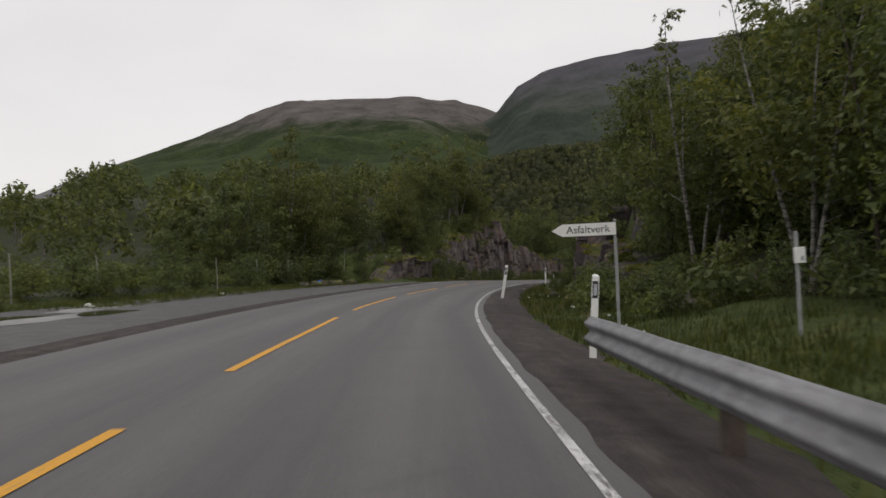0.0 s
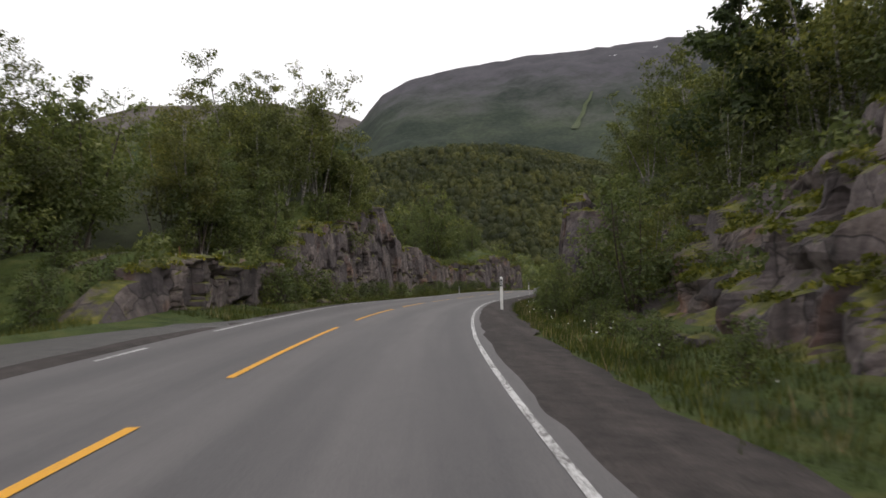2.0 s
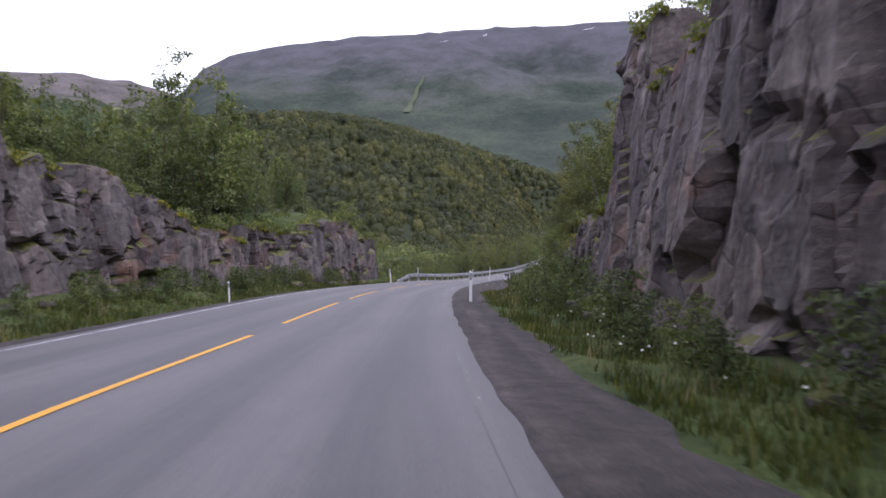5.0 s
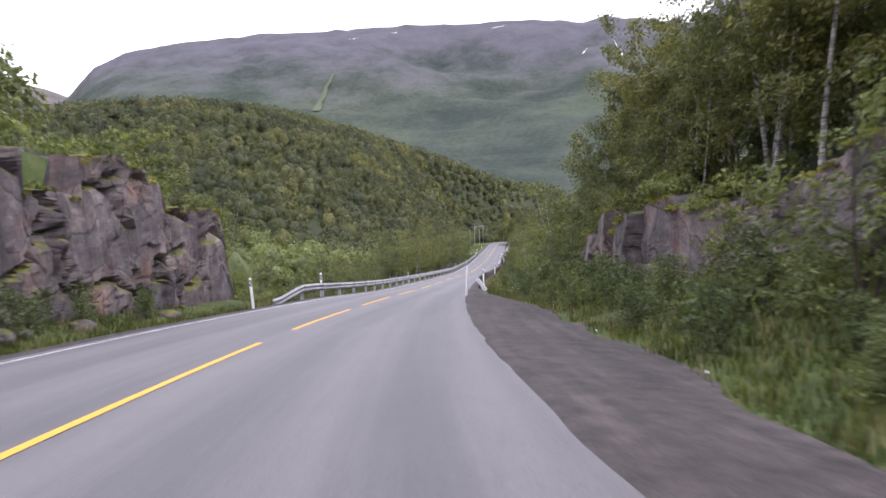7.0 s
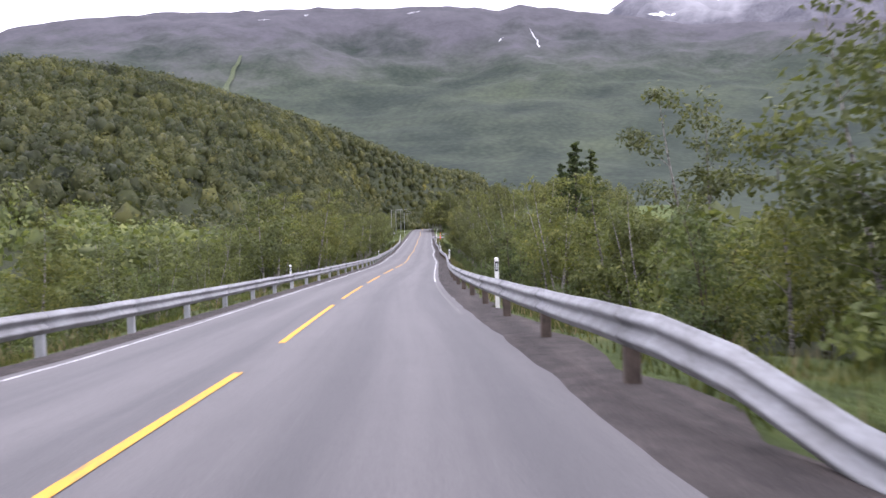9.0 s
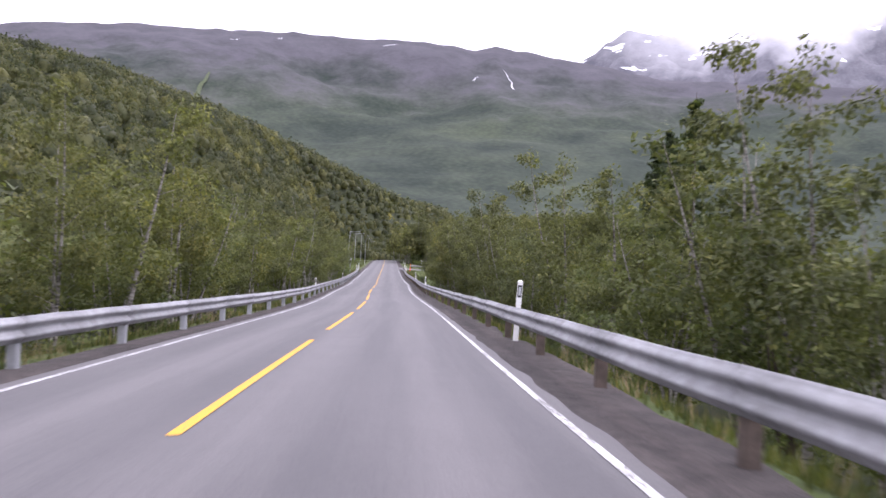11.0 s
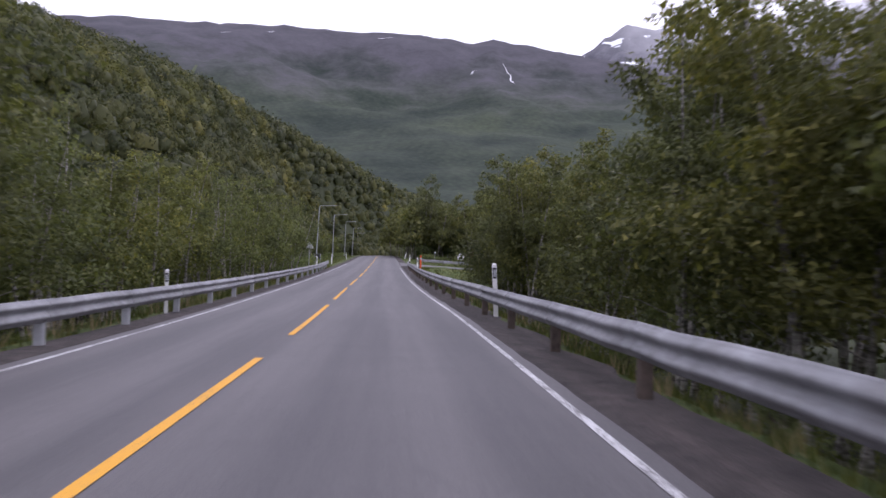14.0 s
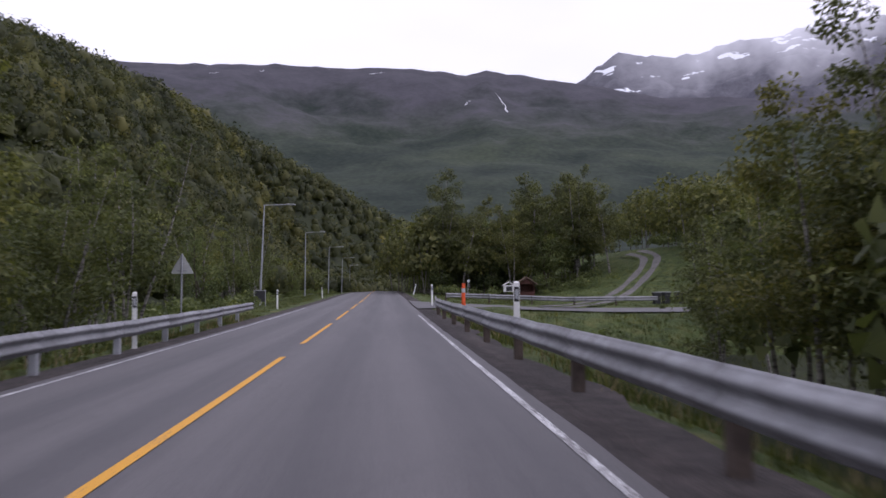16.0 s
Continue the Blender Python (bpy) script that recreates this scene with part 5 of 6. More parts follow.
woods("hill_woods", "dense green birch woods on the hill's back slope", 2300, hill_place(190, 500, 180, 360, 1.8, 3.2), 24, 0.22, 23, core=1)
woods("hill_woods", "dense green birch woods across the hill's shoulder", 620, hill_place(500, 568, 9, 210, 1.7, 2.9, 600), 80, 0.14, 83, core=2)
woods("hill_woods", "dense green birch woods on the hill's end", 340, hill_place(488, 546, 9, 110, 1.6, 2.8), 110, 0.13, 73, core=2)
woods("hill_woods", "dense green birch woods where the hill meets the road", 380, hill_place(400, 520, 13, 60, 1.6, 2.7), 170, 0.11, 63, core=2)


def belt(*areas):
    """Places for back rows and undergrowth: (s0, s1, l0, l1, how many, smallest, largest)."""
    def place(rng, n):
        c, r = [], []
        for s0, s1, l0, l1, k, lo, hi in areas:
            c.append(ground_np(rng.uniform(s0, s1, k), rng.uniform(l0, l1, k)))
            r.append(rng.uniform(lo, hi, k))
        return np.concatenate(c), np.concatenate(r)
    return place


woods("back_woods", "dense birch woods behind the roadside trees", 0, belt(
    (-20, 44, -34, -18, 60, 0.5, 0.9), (46, 66, -34, -19, 26, 1.3, 2.2), (50, 130, -75, -34, 70, 1.3, 2.2), (66, 146, -34, -17, 90, 1.2, 2.0), (150, 205, -24, -12, 70, 1.0, 1.5), (205, 350, -24, -12, 165, 1.3, 2.0),
    (-10, 110, 15, 34, 110, 1.4, 2.3), (110, 168, 15, 30, 60, 1.3, 2.2), (168, 240, 9, 24, 90, 1.3, 2.0), (240, 257, 9.5, 24, 20, 1.4, 2.1), (257, 340, 9.5, 26, 90, 1.8, 2.6), (340, 400, 34, 60, 46, 1.6, 2.6),
    (430, 540, 8, 44, 100, 1.9, 3.0), (360, 540, -22, -14, 90, 1.3, 2.0), (430, 440, 9, 36, 10, 2.0, 3.0)), 300, 0.14, 8, BIRCH_LEAF, 1.7, True)
woods("back_woods", "tall dark woods behind the junction and the driveway", 0, belt(
    (404, 420, 4, 27, 70, 2.4, 3.6), (366, 392, 36, 52, 44, 1.8, 2.8), (392, 445, 38, 66, 60, 2.2, 3.4), (418, 440, 0, 22, 40, 2.6, 3.6)), 520, 0.1, 18, DARK_LEAF, 1.7, True)
woods("thicket", "dense leafy thicket under the roadside trees", 0, belt(
    (-20, 44, -17, -13.8, 150, 0.4, 0.95), (44, 58, -17, -14.2, 40, 0.6, 1.5), (155, 215, -14.5, -11, 80, 0.6, 1.3), (215, 348, -14.5, -12, 60, 0.5, 1.0), (168, 324, 8.0, 10.5, 130, 0.5, 1.2)), 260, 0.085, 9, WILLOW_LEAF, 0.9)
woods("undergrowth", "low green bushes and saplings under the trees", 0, belt(
    (16, 34, 4.8, 8, 60, 0.3, 0.7), (66, 152, -17, -12.5, 190, 0.25, 0.6), (10, 168, 8.2, 17, 420, 0.3, 0.75), (72, 104, 7.0, 12, 90, 0.3, 0.75), (-10, 18, 6, 12, 60, 0.3, 0.7),
    (356, 470, -13, -10, 70, 0.3, 0.7), (338, 372, -14, -9.5, 60, 0.4, 0.9), (394, 402, 6, 26, 50, 0.4, 0.9), (390, 425, 36, 60, 110, 0.6, 1.4), (112, 168, 4.8, 8, 80, 0.25, 0.5), (155, 345, -9.6, -7.6, 110, 0.2, 0.5)), 80, 0.16, 19, WILLOW_LEAF, 0.9)


def ledge_place(spots, lo, hi):
    def place(rng, n):
        pts = np.array(spots)
        pick = pts[rng.integers(0, len(pts), n)]
        return pick + np.array([0, 0, -0.12]), rng.uniform(lo, hi, n)
    return place


woods("moss_cushions", "yellow-green moss cushions along the rock ledges", 900, ledge_place(LEDGES, 0.1, 0.3), 40, 0.26, 31, MOSS, 0.5)
woods("ledge_bushes", "small bushes growing along the top of the rock cuts", 150, ledge_place(LEDGES, 0.25, 0.7), 130, 0.14, 32, WILLOW_LEAF, 0.9)
woods("moss_cushions", "yellow-green moss on the broken rock steps", 700, ledge_place(TERRACES, 0.12, 0.36), 46, 0.22, 34, MOSS, 0.45)
woods("ledge_bushes", "small bushes rooted on the broken rock steps", 22, ledge_place(TERRACES, 0.25, 0.7), 150, 0.13, 35, WILLOW_LEAF, 0.9)


# ---- grass and flowers on the verges ----
def grass(name, label, areas, seed, mat=GRASS, lo=0.06, hi=0.22, width=0.016):
    """Blades in tufts: areas are (s0, s1, nearest l, farthest l, how many)."""
    rng = np.random.default_rng(seed)
    feet = []
    for s0, s1, la, lb, k in areas:
        k = int(1.5 * k)
        s = rng.uniform(s0, s1, k)
        a, b = (f(s) if callable(f) else np.full(k, float(f)) for f in (la, lb))
        feet.append(ground_np(s, a + (b - a) * rng.uniform(0, 1, k) ** 1.1))
    tufts = np.concatenate(feet)
    per = 5
    p = np.repeat(tufts, per, 0) + rng.normal(size=(len(tufts) * per, 3)) * np.array([0.09, 0.09, 0.0])
    n = len(p)
    h = rng.uniform(lo, hi, n) * np.repeat(rng.uniform(0.6, 1.3, len(tufts)), per)
    ang = rng.uniform(0, 2 * math.pi, n)
    d = np.stack([np.cos(ang), np.sin(ang), np.zeros(n)], 1)
    lean = rng.normal(size=(n, 3)) * 0.3
    lean[:, 2] = 1
    tip = p + lean * h[:, None]
    w = (width * (0.6 + h * 2))[:, None]
    p[:, 2] -= 0.05
    v = np.stack([p - d * w, p + d * w, tip], 1).reshape(-1, 3)
    ob = mesh_object(name, v, (np.arange(n)[:, None] * 3 + np.arange(3)[None, :]).tolist(), mat)
    return tagged(ob, label, "grass", kind="stuff")


re_ = lambda s: right_at(s) + 1.35 + 0.3 * smooth((165 - s) / 10) + 1.2 * smooth((s - 122) / 12) * smooth((160 - s) / 10)
le_ = lambda s: left_at(s) - 1.15
grass("verge_grass", "rough green verge grass beside the shoulder", [
    (4, 50, re_, 6.2, 2600), (50, 112, re_, 4.6, 3000), (112, 170, re_, 8.0, 4200), (58, 148, le_, -10.5, 5200), (148, 352, le_, -8.0, 4200), (168, 352, re_, 4.6, 3000),
    (20, 66, -13.5, -9.4, 3000), (-10, 20, 3.2, 9, 1200), (334, 352, 3.5, 28, 3500), (366, 404, 4, 34, 4200), (352, 430, -11, -7, 1500)], 4)
grass("dry_grass", "straw-coloured dry grass stems on the verge", [(20, 112, re_, 4.6, 110), (112, 170, re_, 8.0, 220), (58, 148, le_, -10, 130), (150, 350, le_, -7.5, 400), (168, 350, re_, 4.2, 300)], 5, material("dry grass", plain_build((0.24, 0.19, 0.1), 0.3, 2, 0.0)), 0.15, 0.4, 0.01)
flower_rng = np.random.default_rng(6)
fs = np.concatenate([flower_rng.uniform(6, 112, 90), flower_rng.uniform(112, 166, 16)])
fl = right_at(fs) + flower_rng.uniform(1.6, 3.2, len(fs))
heads = ground_np(fs, fl) + np.stack([0 * fs, 0 * fs, flower_rng.uniform(0.25, 0.6, len(fs))], 1)
fa = flower_rng.normal(size=(len(fs), 3)) * 0.3 + np.array([1.0, 0, 0])
fb = np.cross(fa, np.array([0.2, 0.3, 1.0]))
fw = flower_rng.uniform(0.012, 0.028, len(fs))[:, None]
fv = np.stack([heads - fa * fw, heads - fb * fw, heads + fa * fw, heads + fb * fw, heads + np.array([0, 0, 0.03])], 1).reshape(-1, 3)
ff = [(5 * i + a, 5 * i + (a + 1) % 4, 5 * i + 4) for i in range(len(fs)) for a in range(4)]
tagged(mesh_object("wild_flowers", fv, ff, FLOWER), "small white wild flower heads in the verge grass", "flowers", kind="stuff")


# ---- signs ----
def text_part(words, size, mat, parent, m):
    """Words in the built-in font, as a thin mesh."""
    curve = bpy.data.curves.new("lettering", "FONT")
    curve.body, curve.size, curve.align_x, curve.align_y, curve.extrude = words, size, "CENTER", "CENTER", 0.001
    temp = bpy.data.objects.new("lettering", curve)
    scene.collection.objects.link(temp)
    me = bpy.data.meshes.new_from_object(temp.evaluated_get(bpy.context.evaluated_depsgraph_get()))
    bpy.data.objects.remove(temp)
    me.materials.clear()
    me.materials.append(mat)
    ob = new("lettering", me)
    ob.parent, ob.matrix_basis = parent, m
    return ob


def arrow_sign():
    sign = tagged(new("direction_sign"), "white arrow-shaped direction sign with black lettering on a grey pole", "road sign")
    bm = bmesh.new()
    tube(bm, (0, 0.04, -0.4), (0, 0.04, 2.38), 0.032, 0.032, 10)
    part("pole", bm, GREY_PAINT, sign)
    outline = [(0.03, -0.13), (0.03, 0.13), (-1.0, 0.13), (-1.2, 0.0), (-1.0, -0.13)]

    def plate(name, grow, y0, y1, mat, parent, label=""):
        bm = bmesh.new()
        pts = [(x + (grow if x < 0 else -grow) * (1 if x > -1.1 else 1.6), z - math.copysign(grow, z) if z else 0) for x, z in outline]
        a, b = [bm.verts.new((x, y0, 2.2 + z)) for x, z in pts], [bm.verts.new((x, y1, 2.2 + z)) for x, z in pts]
        bm.faces.new(a)
        bm.faces.new(b[::-1])
        for i in range(5):
            bm.faces.new((a[i], b[i], b[(i + 1) % 5], a[(i + 1) % 5]))
        bmesh.ops.recalc_face_normals(bm, faces=bm.faces)
        return part(name, bm, mat, parent, label)

    board = plate("board", 0.0, -0.012, 0.008, SIGN_BLACK, sign, "black-edged board")
    plate("face", 0.012, -0.016, -0.011, SIGN_WHITE, board, "white sign face")
    text_part("Asfaltverk", 0.2, SIGN_BLACK, board, Matrix.Translation((-0.5, -0.019, 2.2)) @ pose(0, 0, 0, 90, 0, 0))
    return sign


arrow = arrow_sign()
arrow.matrix_basis = Matrix.Translation(at(13.5, 3.56)) @ pose(0, 0, 0, 0, -3.5, heading(14) - 12) @ Matrix.Scale(0.985, 4) @ Matrix.Translation((0, 0, 0.05))

marker = tagged(new("marker_pole"), "leaning grey pole with a small white box sign", "road sign")
bm = bmesh.new()
tube(bm, (0, 0, -0.3), (0, 0, 1.65), 0.035, 0.032, 8)
part("pole", bm, GREY_PAINT, marker)
bm = bmesh.new()
box(bm, 0.02, -0.05, 1.27, 0.17, 0.06, 0.25, 0.008)
plate = part("plate", bm, WHITE_PLASTIC, marker, "white plate")
bm = bmesh.new()
box(bm, 0.05, -0.083, 1.22, 0.05, 0.004, 0.07)
part("mark", bm, GREY_PAINT, plate, "small grey mark")
marker.matrix_basis = Matrix.Translation(at(11.4, 5.9)) @ pose(0, 0, 0, 0, -4.5, heading(11))

warning = tagged(new("warning_sign"), "triangular warning sign seen from its grey back on a pole", "road sign")
bm = bmesh.new()
tube(bm, (0, 0.03, -0.5), (0, 0.03, 3.18), 0.035, 0.035, 10)
part("pole", bm, STEEL, warning)
bm = bmesh.new()
tri = [(-0.46, 2.42), (0.46, 2.42), (0.0, 3.22)]
va, vb = [bm.verts.new((x, 0.07, z)) for x, z in tri], [bm.verts.new((x, 0.085, z)) for x, z in tri]
bm.faces.new(va)
bm.faces.new(vb[::-1])
for i in range(3):
    bm.faces.new((va[i], vb[i], vb[(i + 1) % 3], va[(i + 1) % 3]))
bmesh.ops.recalc_face_normals(bm, faces=bm.faces)
plate = part("plate", bm, SIGN_BACK, warning, "grey back of the plate")
for z in (2.53, 2.83):
    bm = bmesh.new()
    box(bm, 0, 0.055, z, 0.4 if z < 2.6 else 0.22, 0.02, 0.035, 0.004)
    part("bracket", bm, STEEL, plate)
warning.matrix_basis = Matrix.Translation(at(342.6, -7.95)) @ pose(0, 0, 0, 0, 0, heading(340))

board = tagged(new("notice_board"), "dark notice board on two posts beside the junction", "sign board")
for x in (-0.62, 0.62):
    bm = bmesh.new()
    box(bm, x, 0, 0.85, 0.09, 0.09, 2.1, 0.01)
    part("post", bm, GREY_PAINT, board)
bm = bmesh.new()
box(bm, 0, -0.02, 1.2, 1.14, 0.05, 1.25, 0.01)
panel = part("panel", bm, BLACK_PLASTIC, board)
bm = bmesh.new()
box(bm, 0, -0.02, 1.87, 1.33, 0.07, 0.07, 0.01)
part("rail", bm, GREY_PAINT, board)
board.matrix_basis = Matrix.Translation(at(371, -9.8)) @ pose(0, 0, 0, 0, 0, heading(370) + 8) @ Matrix.Scale(0.68, 4)


# ---- street lamps ----
def street_lamp():
    lamp = tagged(new("street_lamp"), "tall grey steel street lamp with a straight arm over the road", "street lamp", "street lamps")
    bm = bmesh.new()
    tube(bm, (0, 0, -0.3), (0, 0, 8.3), 0.085, 0.05, 10)
    part("pole", bm, STEEL, lamp)
    bm = bmesh.new()
    tube(bm, (0, 0, 0), (0, 0, 0.5), 0.12, 0.12, 10)
    part("base", bm, GREY_PAINT, lamp)
    bm = bmesh.new()
    tube(bm, (-0.03, 0, 8.28), (2.0, 0, 8.42), 0.035, 0.03, 8)
    arm = part("arm", bm, STEEL, lamp)
    bm = bmesh.new()
    box(bm, 2.15, 0, 8.43, 0.75, 0.24, 0.12, 0.04)
    head = part("head", bm, GREY_PAINT, arm)
    return lamp


lamp = street_lamp()
for i, (s, l, lean) in enumerate(((374, -10.3, 2), (408, -10.3, 0.5), (444, -10.2, 1), (480, -10.0, 1.5), (514, -9.8, 0))):
    m = Matrix.Translation(at(s, l)) @ pose(0, 0, 0, 0, lean, heading(s))
    if i:
        copy_thing(lamp, m)
    else:
        lamp.matrix_basis = m
lone = copy_thing(lamp, Matrix.Translation(at(425, 41)) @ pose(0, 0, 0, 0, 0, heading(400) + 120))


# ---- the junction: side road, its rail, driveway, mailbox, shelter, bins ----
def slab(name, s0, s1, l_axis, mat, lift, label, category, edge=0.0):
    rows = []
    l = np.array(l_axis, float)
    for t in np.linspace(0, 1, 7):
        s = s0(l) + (s1(l) - s0(l)) * t
        rows.append(ground_np(s, l) + np.array([0, 0, lift]))
    v = np.stack(rows, 1).reshape(-1, 3)
    ob = mesh_object(name, v, grid_faces(len(l), 7, True), mat, None, True, np.stack([v[:, 0], v[:, 1]], 1))
    return tagged(ob, label, category, kind="structure")


slab("side_road", lambda l: 357 - 5 * np.exp(-(l - 1.5) / 2.5), lambda l: 364 + 5 * np.exp(-(l - 1.5) / 2.5), np.concatenate([np.arange(1.7, 10, 0.7), np.arange(10, 62, 3.0)]), ASPHALT, 0.07, "asphalt side road joining at the junction", "road")


def track(name, line, offset, half, mat, lift, label, category):
    """A ribbon along a smooth line of (s, l) points, offset to one side."""
    ts = np.linspace(0, len(line) - 1, 60)
    s, l = (np.interp(ts, range(len(line)), [p[k] for p in line]) for k in (0, 1))
    for _ in range(6):
        s[1:-1], l[1:-1] = (s[:-2] + 2 * s[1:-1] + s[2:]) / 4, (l[:-2] + 2 * l[1:-1] + l[2:]) / 4
    ds, dl = np.gradient(s), np.gradient(l)
    w = np.hypot(ds, dl)
    rows = []
    for k in (-1, 0, 1):
        o = offset + k * half * (1 + 0.15 * np.sin(ts * 5 + offset))
        rows.append(ground_np(s - o * dl / w, l + o * ds / w) + np.array([0, 0, lift]))
    v = np.stack(rows, 1).reshape(-1, 3)
    ob = mesh_object(name, v, grid_faces(60, 3), mat, None, True)
    return tagged(ob, label, category, kind="structure")


DRIVE = ((363, 11.5), (367, 13.5), (372, 16.4), (378, 19.5), (385, 23.3), (392, 27.5), (398, 31.3), (403, 33.6), (410, 33.6))
track("driveway", DRIVE, 0.0, 1.7, SOIL, 0.1, "grassy middle and edges of the driveway", "driveway")
for o in (-0.8, 0.8):
    track("wheel_track", DRIVE, o, 0.42, TWO_TRACK, 0.13, "pale gravel wheel track of the climbing driveway", "driveway")
side_rail_place = lambda l: at(369.5 + 0.02 * l, l)
guard_rail("guard_rail", (np.linspace(4.6, 21.5, 6), side_rail_place), -1, "short galvanised guard rail along the side road")

mailbox = tagged(new("mailbox_stand"), "white house-shaped mailbox on a wooden stand", "mailbox")
for x in (-0.3, 0.3):
    bm = bmesh.new()
    box(bm, x, 0, 0.4, 0.09, 0.09, 1.1, 0.01)
    part("post", bm, WOOD_POST, mailbox)
bm = bmesh.new()
box(bm, 0, 0, 1.2, 0.95, 0.55, 0.62, 0.01)
body = part("body", bm, WHITE_PLASTIC, mailbox)
# black plate on the solid body, in place of a shaded hollow
bm = bmesh.new()
box(bm, 0, -0.28, 1.17, 0.6, 0.02, 0.45, 0.004)
part("opening", bm, BLACK_PLASTIC, body, "black plate for the shaded opening")
for sgn in (-1, 1):
    bm = bmesh.new()
    box(bm, sgn * 0.29, 0, 1.66, 0.72, 0.72, 0.05, 0.008, Matrix.Translation((sgn * 0.29, 0, 1.66)) @ Matrix.Rotation(sgn * 0.5, 4, "Y") @ Matrix.Translation((-sgn * 0.29, 0, -1.66)))
    part("roof_board", bm, WHITE_PLASTIC, mailbox)
mailbox.matrix_basis = Matrix.Translation(at(382.6, 11.7)) @ pose(0, 0, 0, 0, 0, heading(380))

shelter = tagged(new("shelter"), "small red-brown wooden shelter with a gabled roof", "shed")
for x in (-0.8, 0.8):
    bm = bmesh.new()
    box(bm, x, 0.4, 0.75, 0.08, 1.3, 1.9, 0.01)
    part("side_wall", bm, RED_WOOD, shelter)
bm = bmesh.new()
box(bm, 0, 1.02, 0.75, 1.52, 0.06, 1.9, 0.01)
part("back_wall", bm, RED_WOOD, shelter)
bm = bmesh.new()
for i in range(9):
    box(bm, -0.72 + 0.18 * i, -0.22, 0.35, 0.165, 0.05, 1.1, 0.006)
part("front_boards", bm, RED_WOOD, shelter)
bm = bmesh.new()
va = [bm.verts.new((x, y, z)) for y in (-0.22, -0.17) for x, z in ((-0.8, 1.7), (0.8, 1.7), (0, 2.25))]
bm.faces.new(va[:3]), bm.faces.new(va[3:][::-1])
for i in range(3):
    bm.faces.new((va[i], va[3 + i], va[3 + (i + 1) % 3], va[(i + 1) % 3]))
bmesh.ops.recalc_face_normals(bm, faces=bm.faces)
part("gable", bm, RED_WOOD, shelter)
for sgn in (-1, 1):
    bm = bmesh.new()
    box(bm, 0, 0.4, 0, 1.35, 1.75, 0.07, 0.01, Matrix.Translation((sgn * 0.55, 0, 2.03)) @ Matrix.Rotation(sgn * 0.6, 4, "Y"))
    part("roof_slope", bm, ROOF_FELT, shelter)
shelter.matrix_basis = Matrix.Translation(at(385.7, 14.0)) @ pose(0, 0, 0, 0, 0, heading(385) - 6)


def waste_bin():
    bin_ = tagged(new("waste_bin"), "dark grey wheeled waste bin beside the driveway", "bin", "bins by the driveway")
    bm = bmesh.new()
    r = bmesh.ops.create_cube(bm, size=1, matrix=Matrix.Translation((0, 0, 0.5)) @ Matrix.Diagonal((0.55, 0.6, 0.95, 1)))
    for v in r["verts"]:
        if v.co.z < 0.3:
            v.co.x *= 0.8
            v.co.y *= 0.8
    part("body", bm, BLACK_PLASTIC, bin_)
    bm = bmesh.new()
    box(bm, 0, 0, 1.02, 0.6, 0.68, 0.09, 0.03)
    part("lid", bm, GREY_PAINT, bin_)
    for x in (-0.24, 0.24):
        bm = bmesh.new()
        tube(bm, (x - 0.03, 0.27, 0.1), (x + 0.03, 0.27, 0.1), 0.1, 0.1, 12)
        part("wheel", bm, BLACK_PLASTIC, bin_)
    return bin_


bin_ = waste_bin()
for i, (s, l) in enumerate(((371.5, 22.0), (371.8, 22.9), (372.0, 24.1))):
    m = Matrix.Translation(at(s, l)) @ pose(0, 0, 0, 0, 0, heading(370) + 10 * i)
    if i:
        copy_thing(bin_, m)
    else:
        bin_.matrix_basis = m

small = tagged(new("road_sign"), "small grey road sign on a pole by the junction", "road sign")
bm = bmesh.new()
tube(bm, (0, 0, -0.3), (0, 0, 1.9), 0.03, 0.03, 8)
part("pole", bm, GREY_PAINT, small)
bm = bmesh.new()
box(bm, 0, -0.04, 1.75, 0.4, 0.02, 0.22, 0.005)
part("plate", bm, SIGN_BACK, small)
small.matrix_basis = Matrix.Translation(at(378, 7.2)) @ pose(0, 0, 0, 0, 3, heading(378) + 50)


# ---- fence poles, tarpaulin and litter by the lay-by ----
def fence_pole(tall, mat, label):
    pole = tagged(new("fence_pole"), label, "fence pole", "fence poles by the lay-by")
    bm = bmesh.new()
    tube(bm, (0, 0, -0.3), (0.01, 0, tall * 0.5), 0.028, 0.026, 7)
    tube(bm, (0.01, 0, tall * 0.5), (-0.01, 0.01, tall), 0.026, 0.022, 7)
    part("rod", bm, mat, pole)
    bm = bmesh.new()
    tube(bm, (-0.01, 0.01, tall), (-0.01, 0.01, tall + 0.03), 0.03, 0.026, 7)
    part("cap", bm, mat, pole)
    return pole


PALE_WOOD = material("bleached wood", plain_build((0.3, 0.29, 0.25), 0.25, 5, 0.4), 0.9)
RUST = material("rusty iron", plain_build((0.16, 0.075, 0.04), 0.35, 8, 0.5), 0.9)
pole = fence_pole(1.7, PALE_WOOD, "thin pale bleached fence pole at the wood's edge")
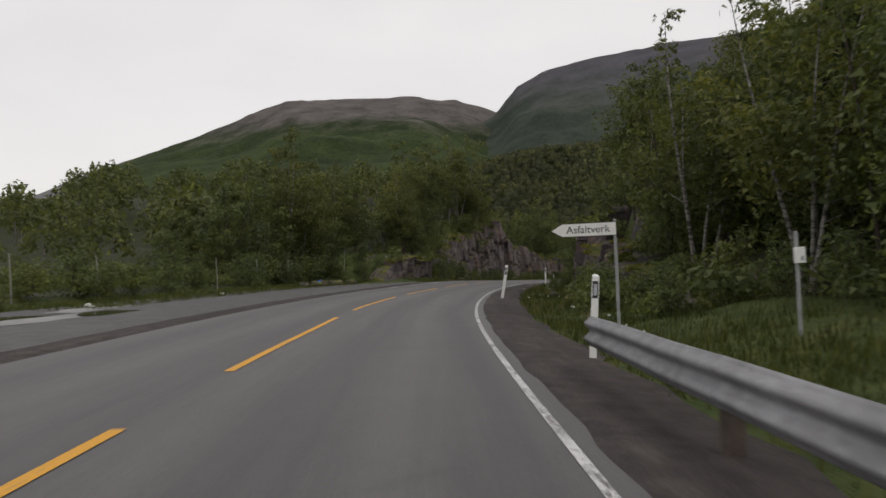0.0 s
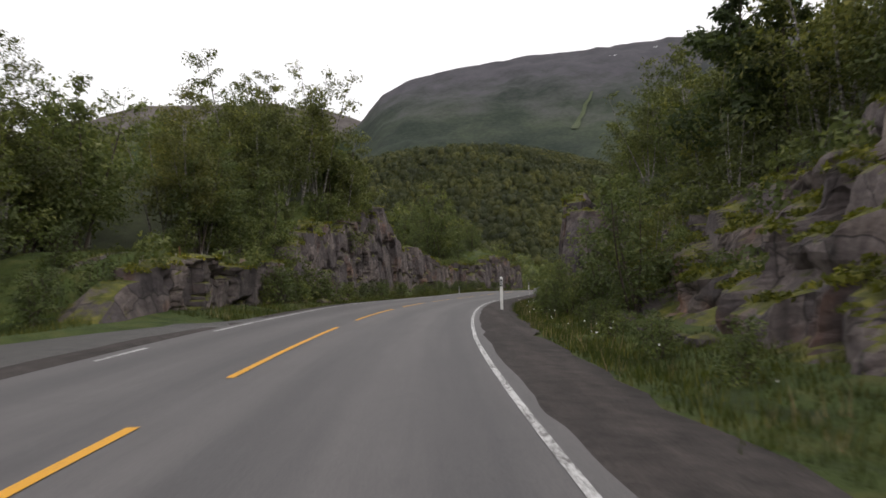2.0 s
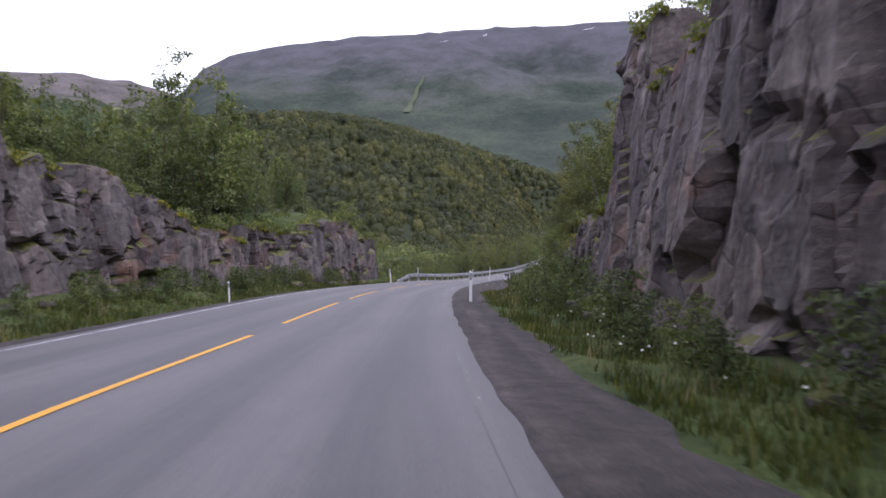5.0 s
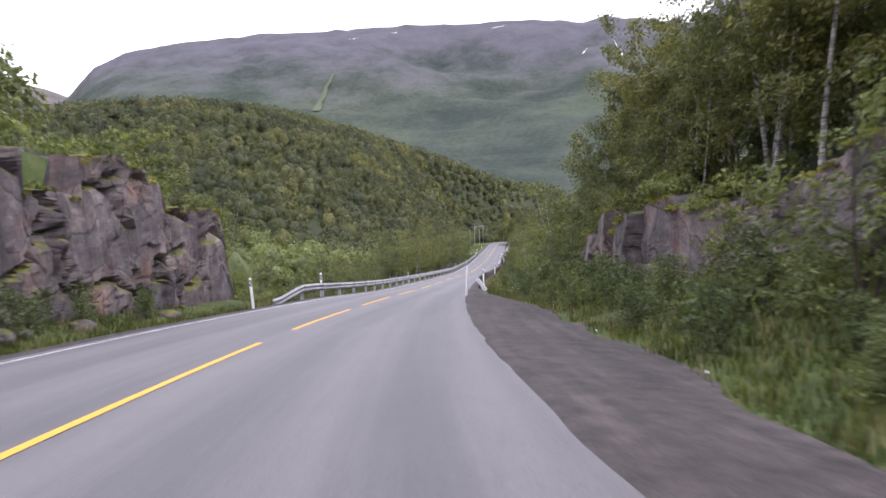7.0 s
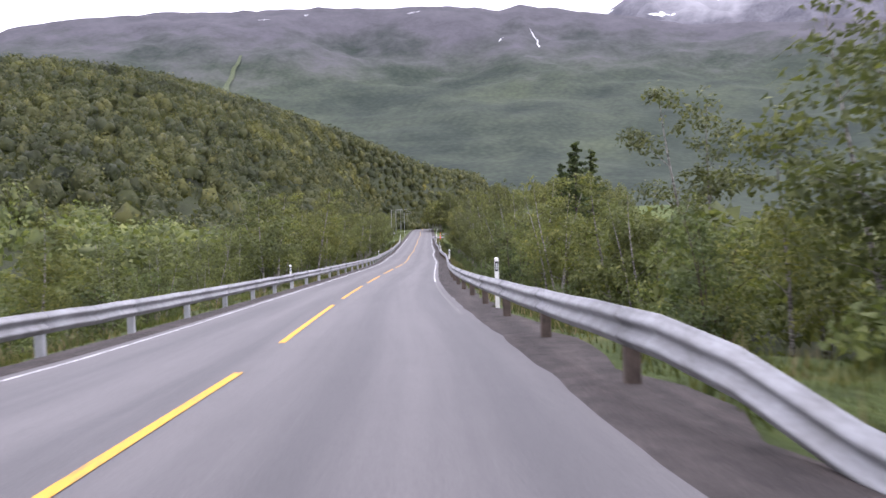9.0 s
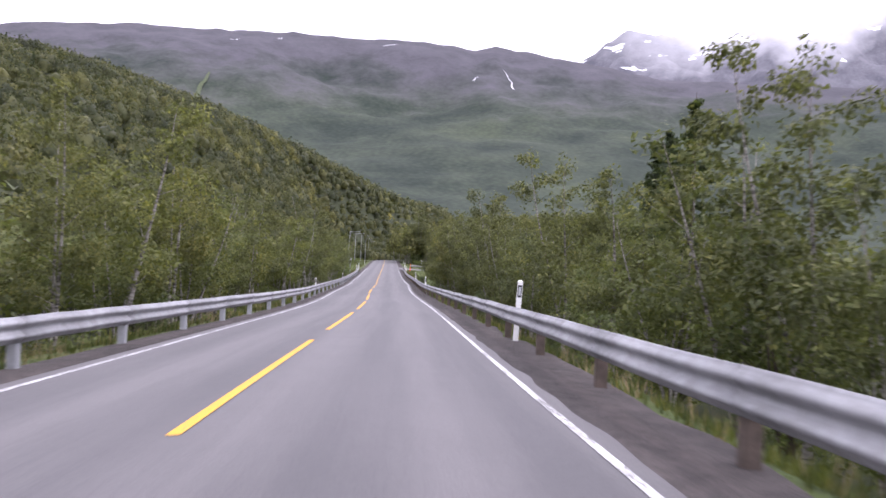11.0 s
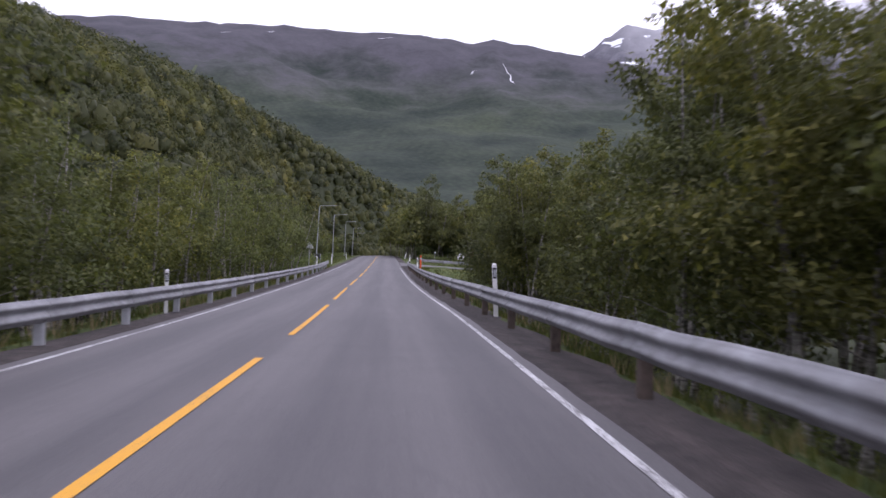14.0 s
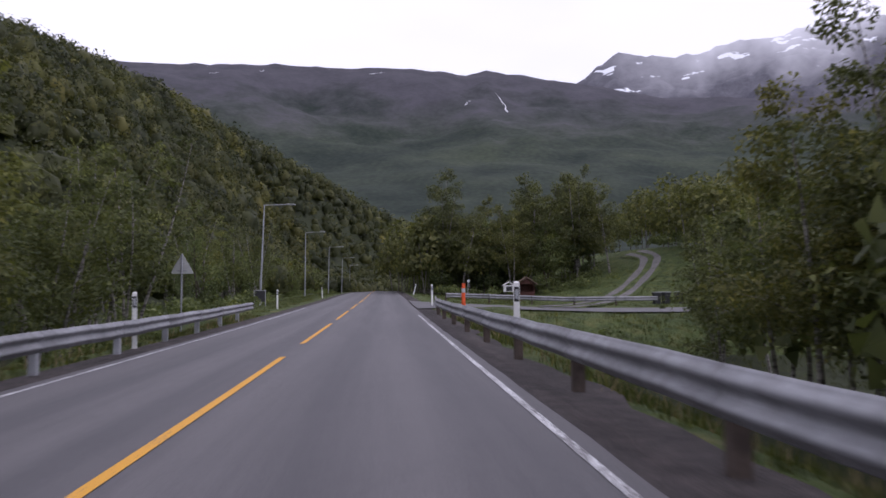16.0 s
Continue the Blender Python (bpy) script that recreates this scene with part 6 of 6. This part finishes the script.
for i, (s, l, lean, k) in enumerate(((19.5, -15.2, 3, 1.0), (23.5, -14.6, -2, 1.0), (27.5, -14.0, -4, 1.0), (37, -13.6, -3, 1.0), (42, -13.6, -2, 1.0), (46.8, -13.6, -3, 1.0), (51.5, -13.5, -3, 1.1), (54.3, -12.5, 2, 1.3), (58.2, -9.9, 0, 1.1), (60.4, -9.7, 1, 1.1), (62.6, -9.6, -1, 1.2), (64.6, -9.5, -2, 1.3), (67.0, -10.2, -1, 1.2))):
    m = Matrix.Translation(at(s, l)) @ pose(0, 0, 0, 1, lean, heading(s))
    ob = copy_thing(pole, m) if i else pole
    if not i:
        pole.matrix_basis = m
    ob.scale = (1, 1, k)
rusty = fence_pole(2.2, RUST, "leaning rusty iron pole on the rock ledge")
rusty.matrix_basis = Matrix.Translation(at(61.6, -9.8)) @ pose(0, 0, 0, 0, -8, heading(62))

tarp = tagged(new("tarpaulin"), "crumpled bright blue tarpaulin on a heap of spoil", "tarpaulin")
n = 14
verts = []
for i in range(n):
    for j in range(n):
        u, v = i / (n - 1) - 0.5, j / (n - 1) - 0.5
        h = max(0.0, 0.55 - 1.3 * (u * u + v * v)) + 0.16 * noise.fractal((u * 5, v * 5, 2.0), 1, 2, 4)
        verts.append((u * 1.7, v * 1.2, h))
sheet = mesh_object("sheet", verts, grid_faces(n, n, True), BLUE_TARP, tarp)
tarp.matrix_basis = Matrix.Translation(at(49.5, -12.4)) @ pose(0, 0, 0, 0, 0, 20) @ Matrix.Scale(0.5, 4)
heap_rng = np.random.default_rng(12)


def stone(size, mat, label, category, group, s, l, name):
    ob = tagged(new(name), label, category, group)
    bm = bmesh.new()
    bmesh.ops.create_icosphere(bm, subdivisions=2, radius=size)
    for v in bm.verts:
        v.co *= 1 + 0.45 * noise.noise(v.co * (2.2 / size) + Vector((s, l, 0)))
        v.co.z *= 0.6
    part("body", bm, mat, ob)
    ob.matrix_basis = Matrix.Translation(at(s, l, size * 0.2)) @ pose(0, 0, 0, 0, 0, s * 77)
    return ob


for i in range(26):
    stone(float(heap_rng.uniform(0.12, 0.4)), ROCK, "loose dark rock dumped on the lay-by", "rock", "rocks on the lay-by", float(heap_rng.uniform(44, 52)), float(heap_rng.uniform(-12.4, -10.6)), "rock")
for s, l, k in ((22, -11.0, 0.16), (31, -10.5, 0.13), (16, -13, 0.15)):
    stone(k, WHITE_PLASTIC, "pale stone lying on gravel", "rock", "", s, l, "stone")
for i in range(40):
    s = float(heap_rng.uniform(20, 166))
    stone(float(heap_rng.uniform(0.08, 0.3)), ROCK, "fallen grey rock at the verge", "rock", "fallen rocks", s, float(face_right(s)) - float(heap_rng.uniform(0.3, 1.2)), "rock")
for i in range(36):
    s = float(heap_rng.uniform(70, 145))
    stone(float(heap_rng.uniform(0.1, 0.4)), ROCK, "fallen grey rock at the verge", "rock", "fallen rocks", s, float(face_left(s)) + float(heap_rng.uniform(0.3, 1.4)), "rock")


def puddle(s, l, a, b, turn):
    """A shallow pool with an uneven rim."""
    ob = tagged(new("puddle"), "shallow muddy puddle on the gravel lay-by", "puddle", "puddles on the lay-by")
    n = 40
    verts = [(0, 0, 0)] + [(a * math.cos(t) * k, b * math.sin(t) * k, 0) for t in np.linspace(0, 2 * math.pi, n, endpoint=False) for k in (1 + 0.35 * noise.noise((math.cos(t) * 1.5 + s, math.sin(t) * 1.5, l)),)]
    mesh_object("water", verts, [(0, i + 1, (i + 1) % n + 1) for i in range(n)], WATER, ob)
    _, _, z0, _, _ = road_eval(s)
    slope = math.degrees(math.atan((road_eval(s + 1)[2] - road_eval(s - 1)[2]) / 2))
    ob.matrix_basis = Matrix.Translation(at(s, l, 0.045)) @ pose(0, 0, 0, 0, 0, heading(s)) @ pose(0, 0, 0, float(slope), 1.7, 0) @ pose(0, 0, 0, 0, 0, turn)
    return ob


puddle(16.5, -9.8, 1.6, 0.55, 70)
puddle(18.6, -8.4, 1.3, 0.5, 80)
puddle(15.0, -12.0, 1.4, 0.7, 60)


SILT = material("pale wet silt", gravel_build((0.15, 0.148, 0.145), (0.3, 0.295, 0.29)), 0.45, 0.5)
for s, l, a, b, turn in ((17.0, -8.7, 2.6, 0.5, 84), (15.6, -10.6, 2.2, 0.6, 76), (20.5, -9.8, 2.4, 0.45, 85)):
    patch = puddle(s, l, a, b, turn)
    patch.children[0].data.materials[0] = SILT
    tagged(patch, "pale drying silt patch on the gravel lay-by", "silt patch", "silt patches on the lay-by")
    patch.name, patch.children[0].name = "silt_patch", "silt"
    patch.location.z -= 0.006
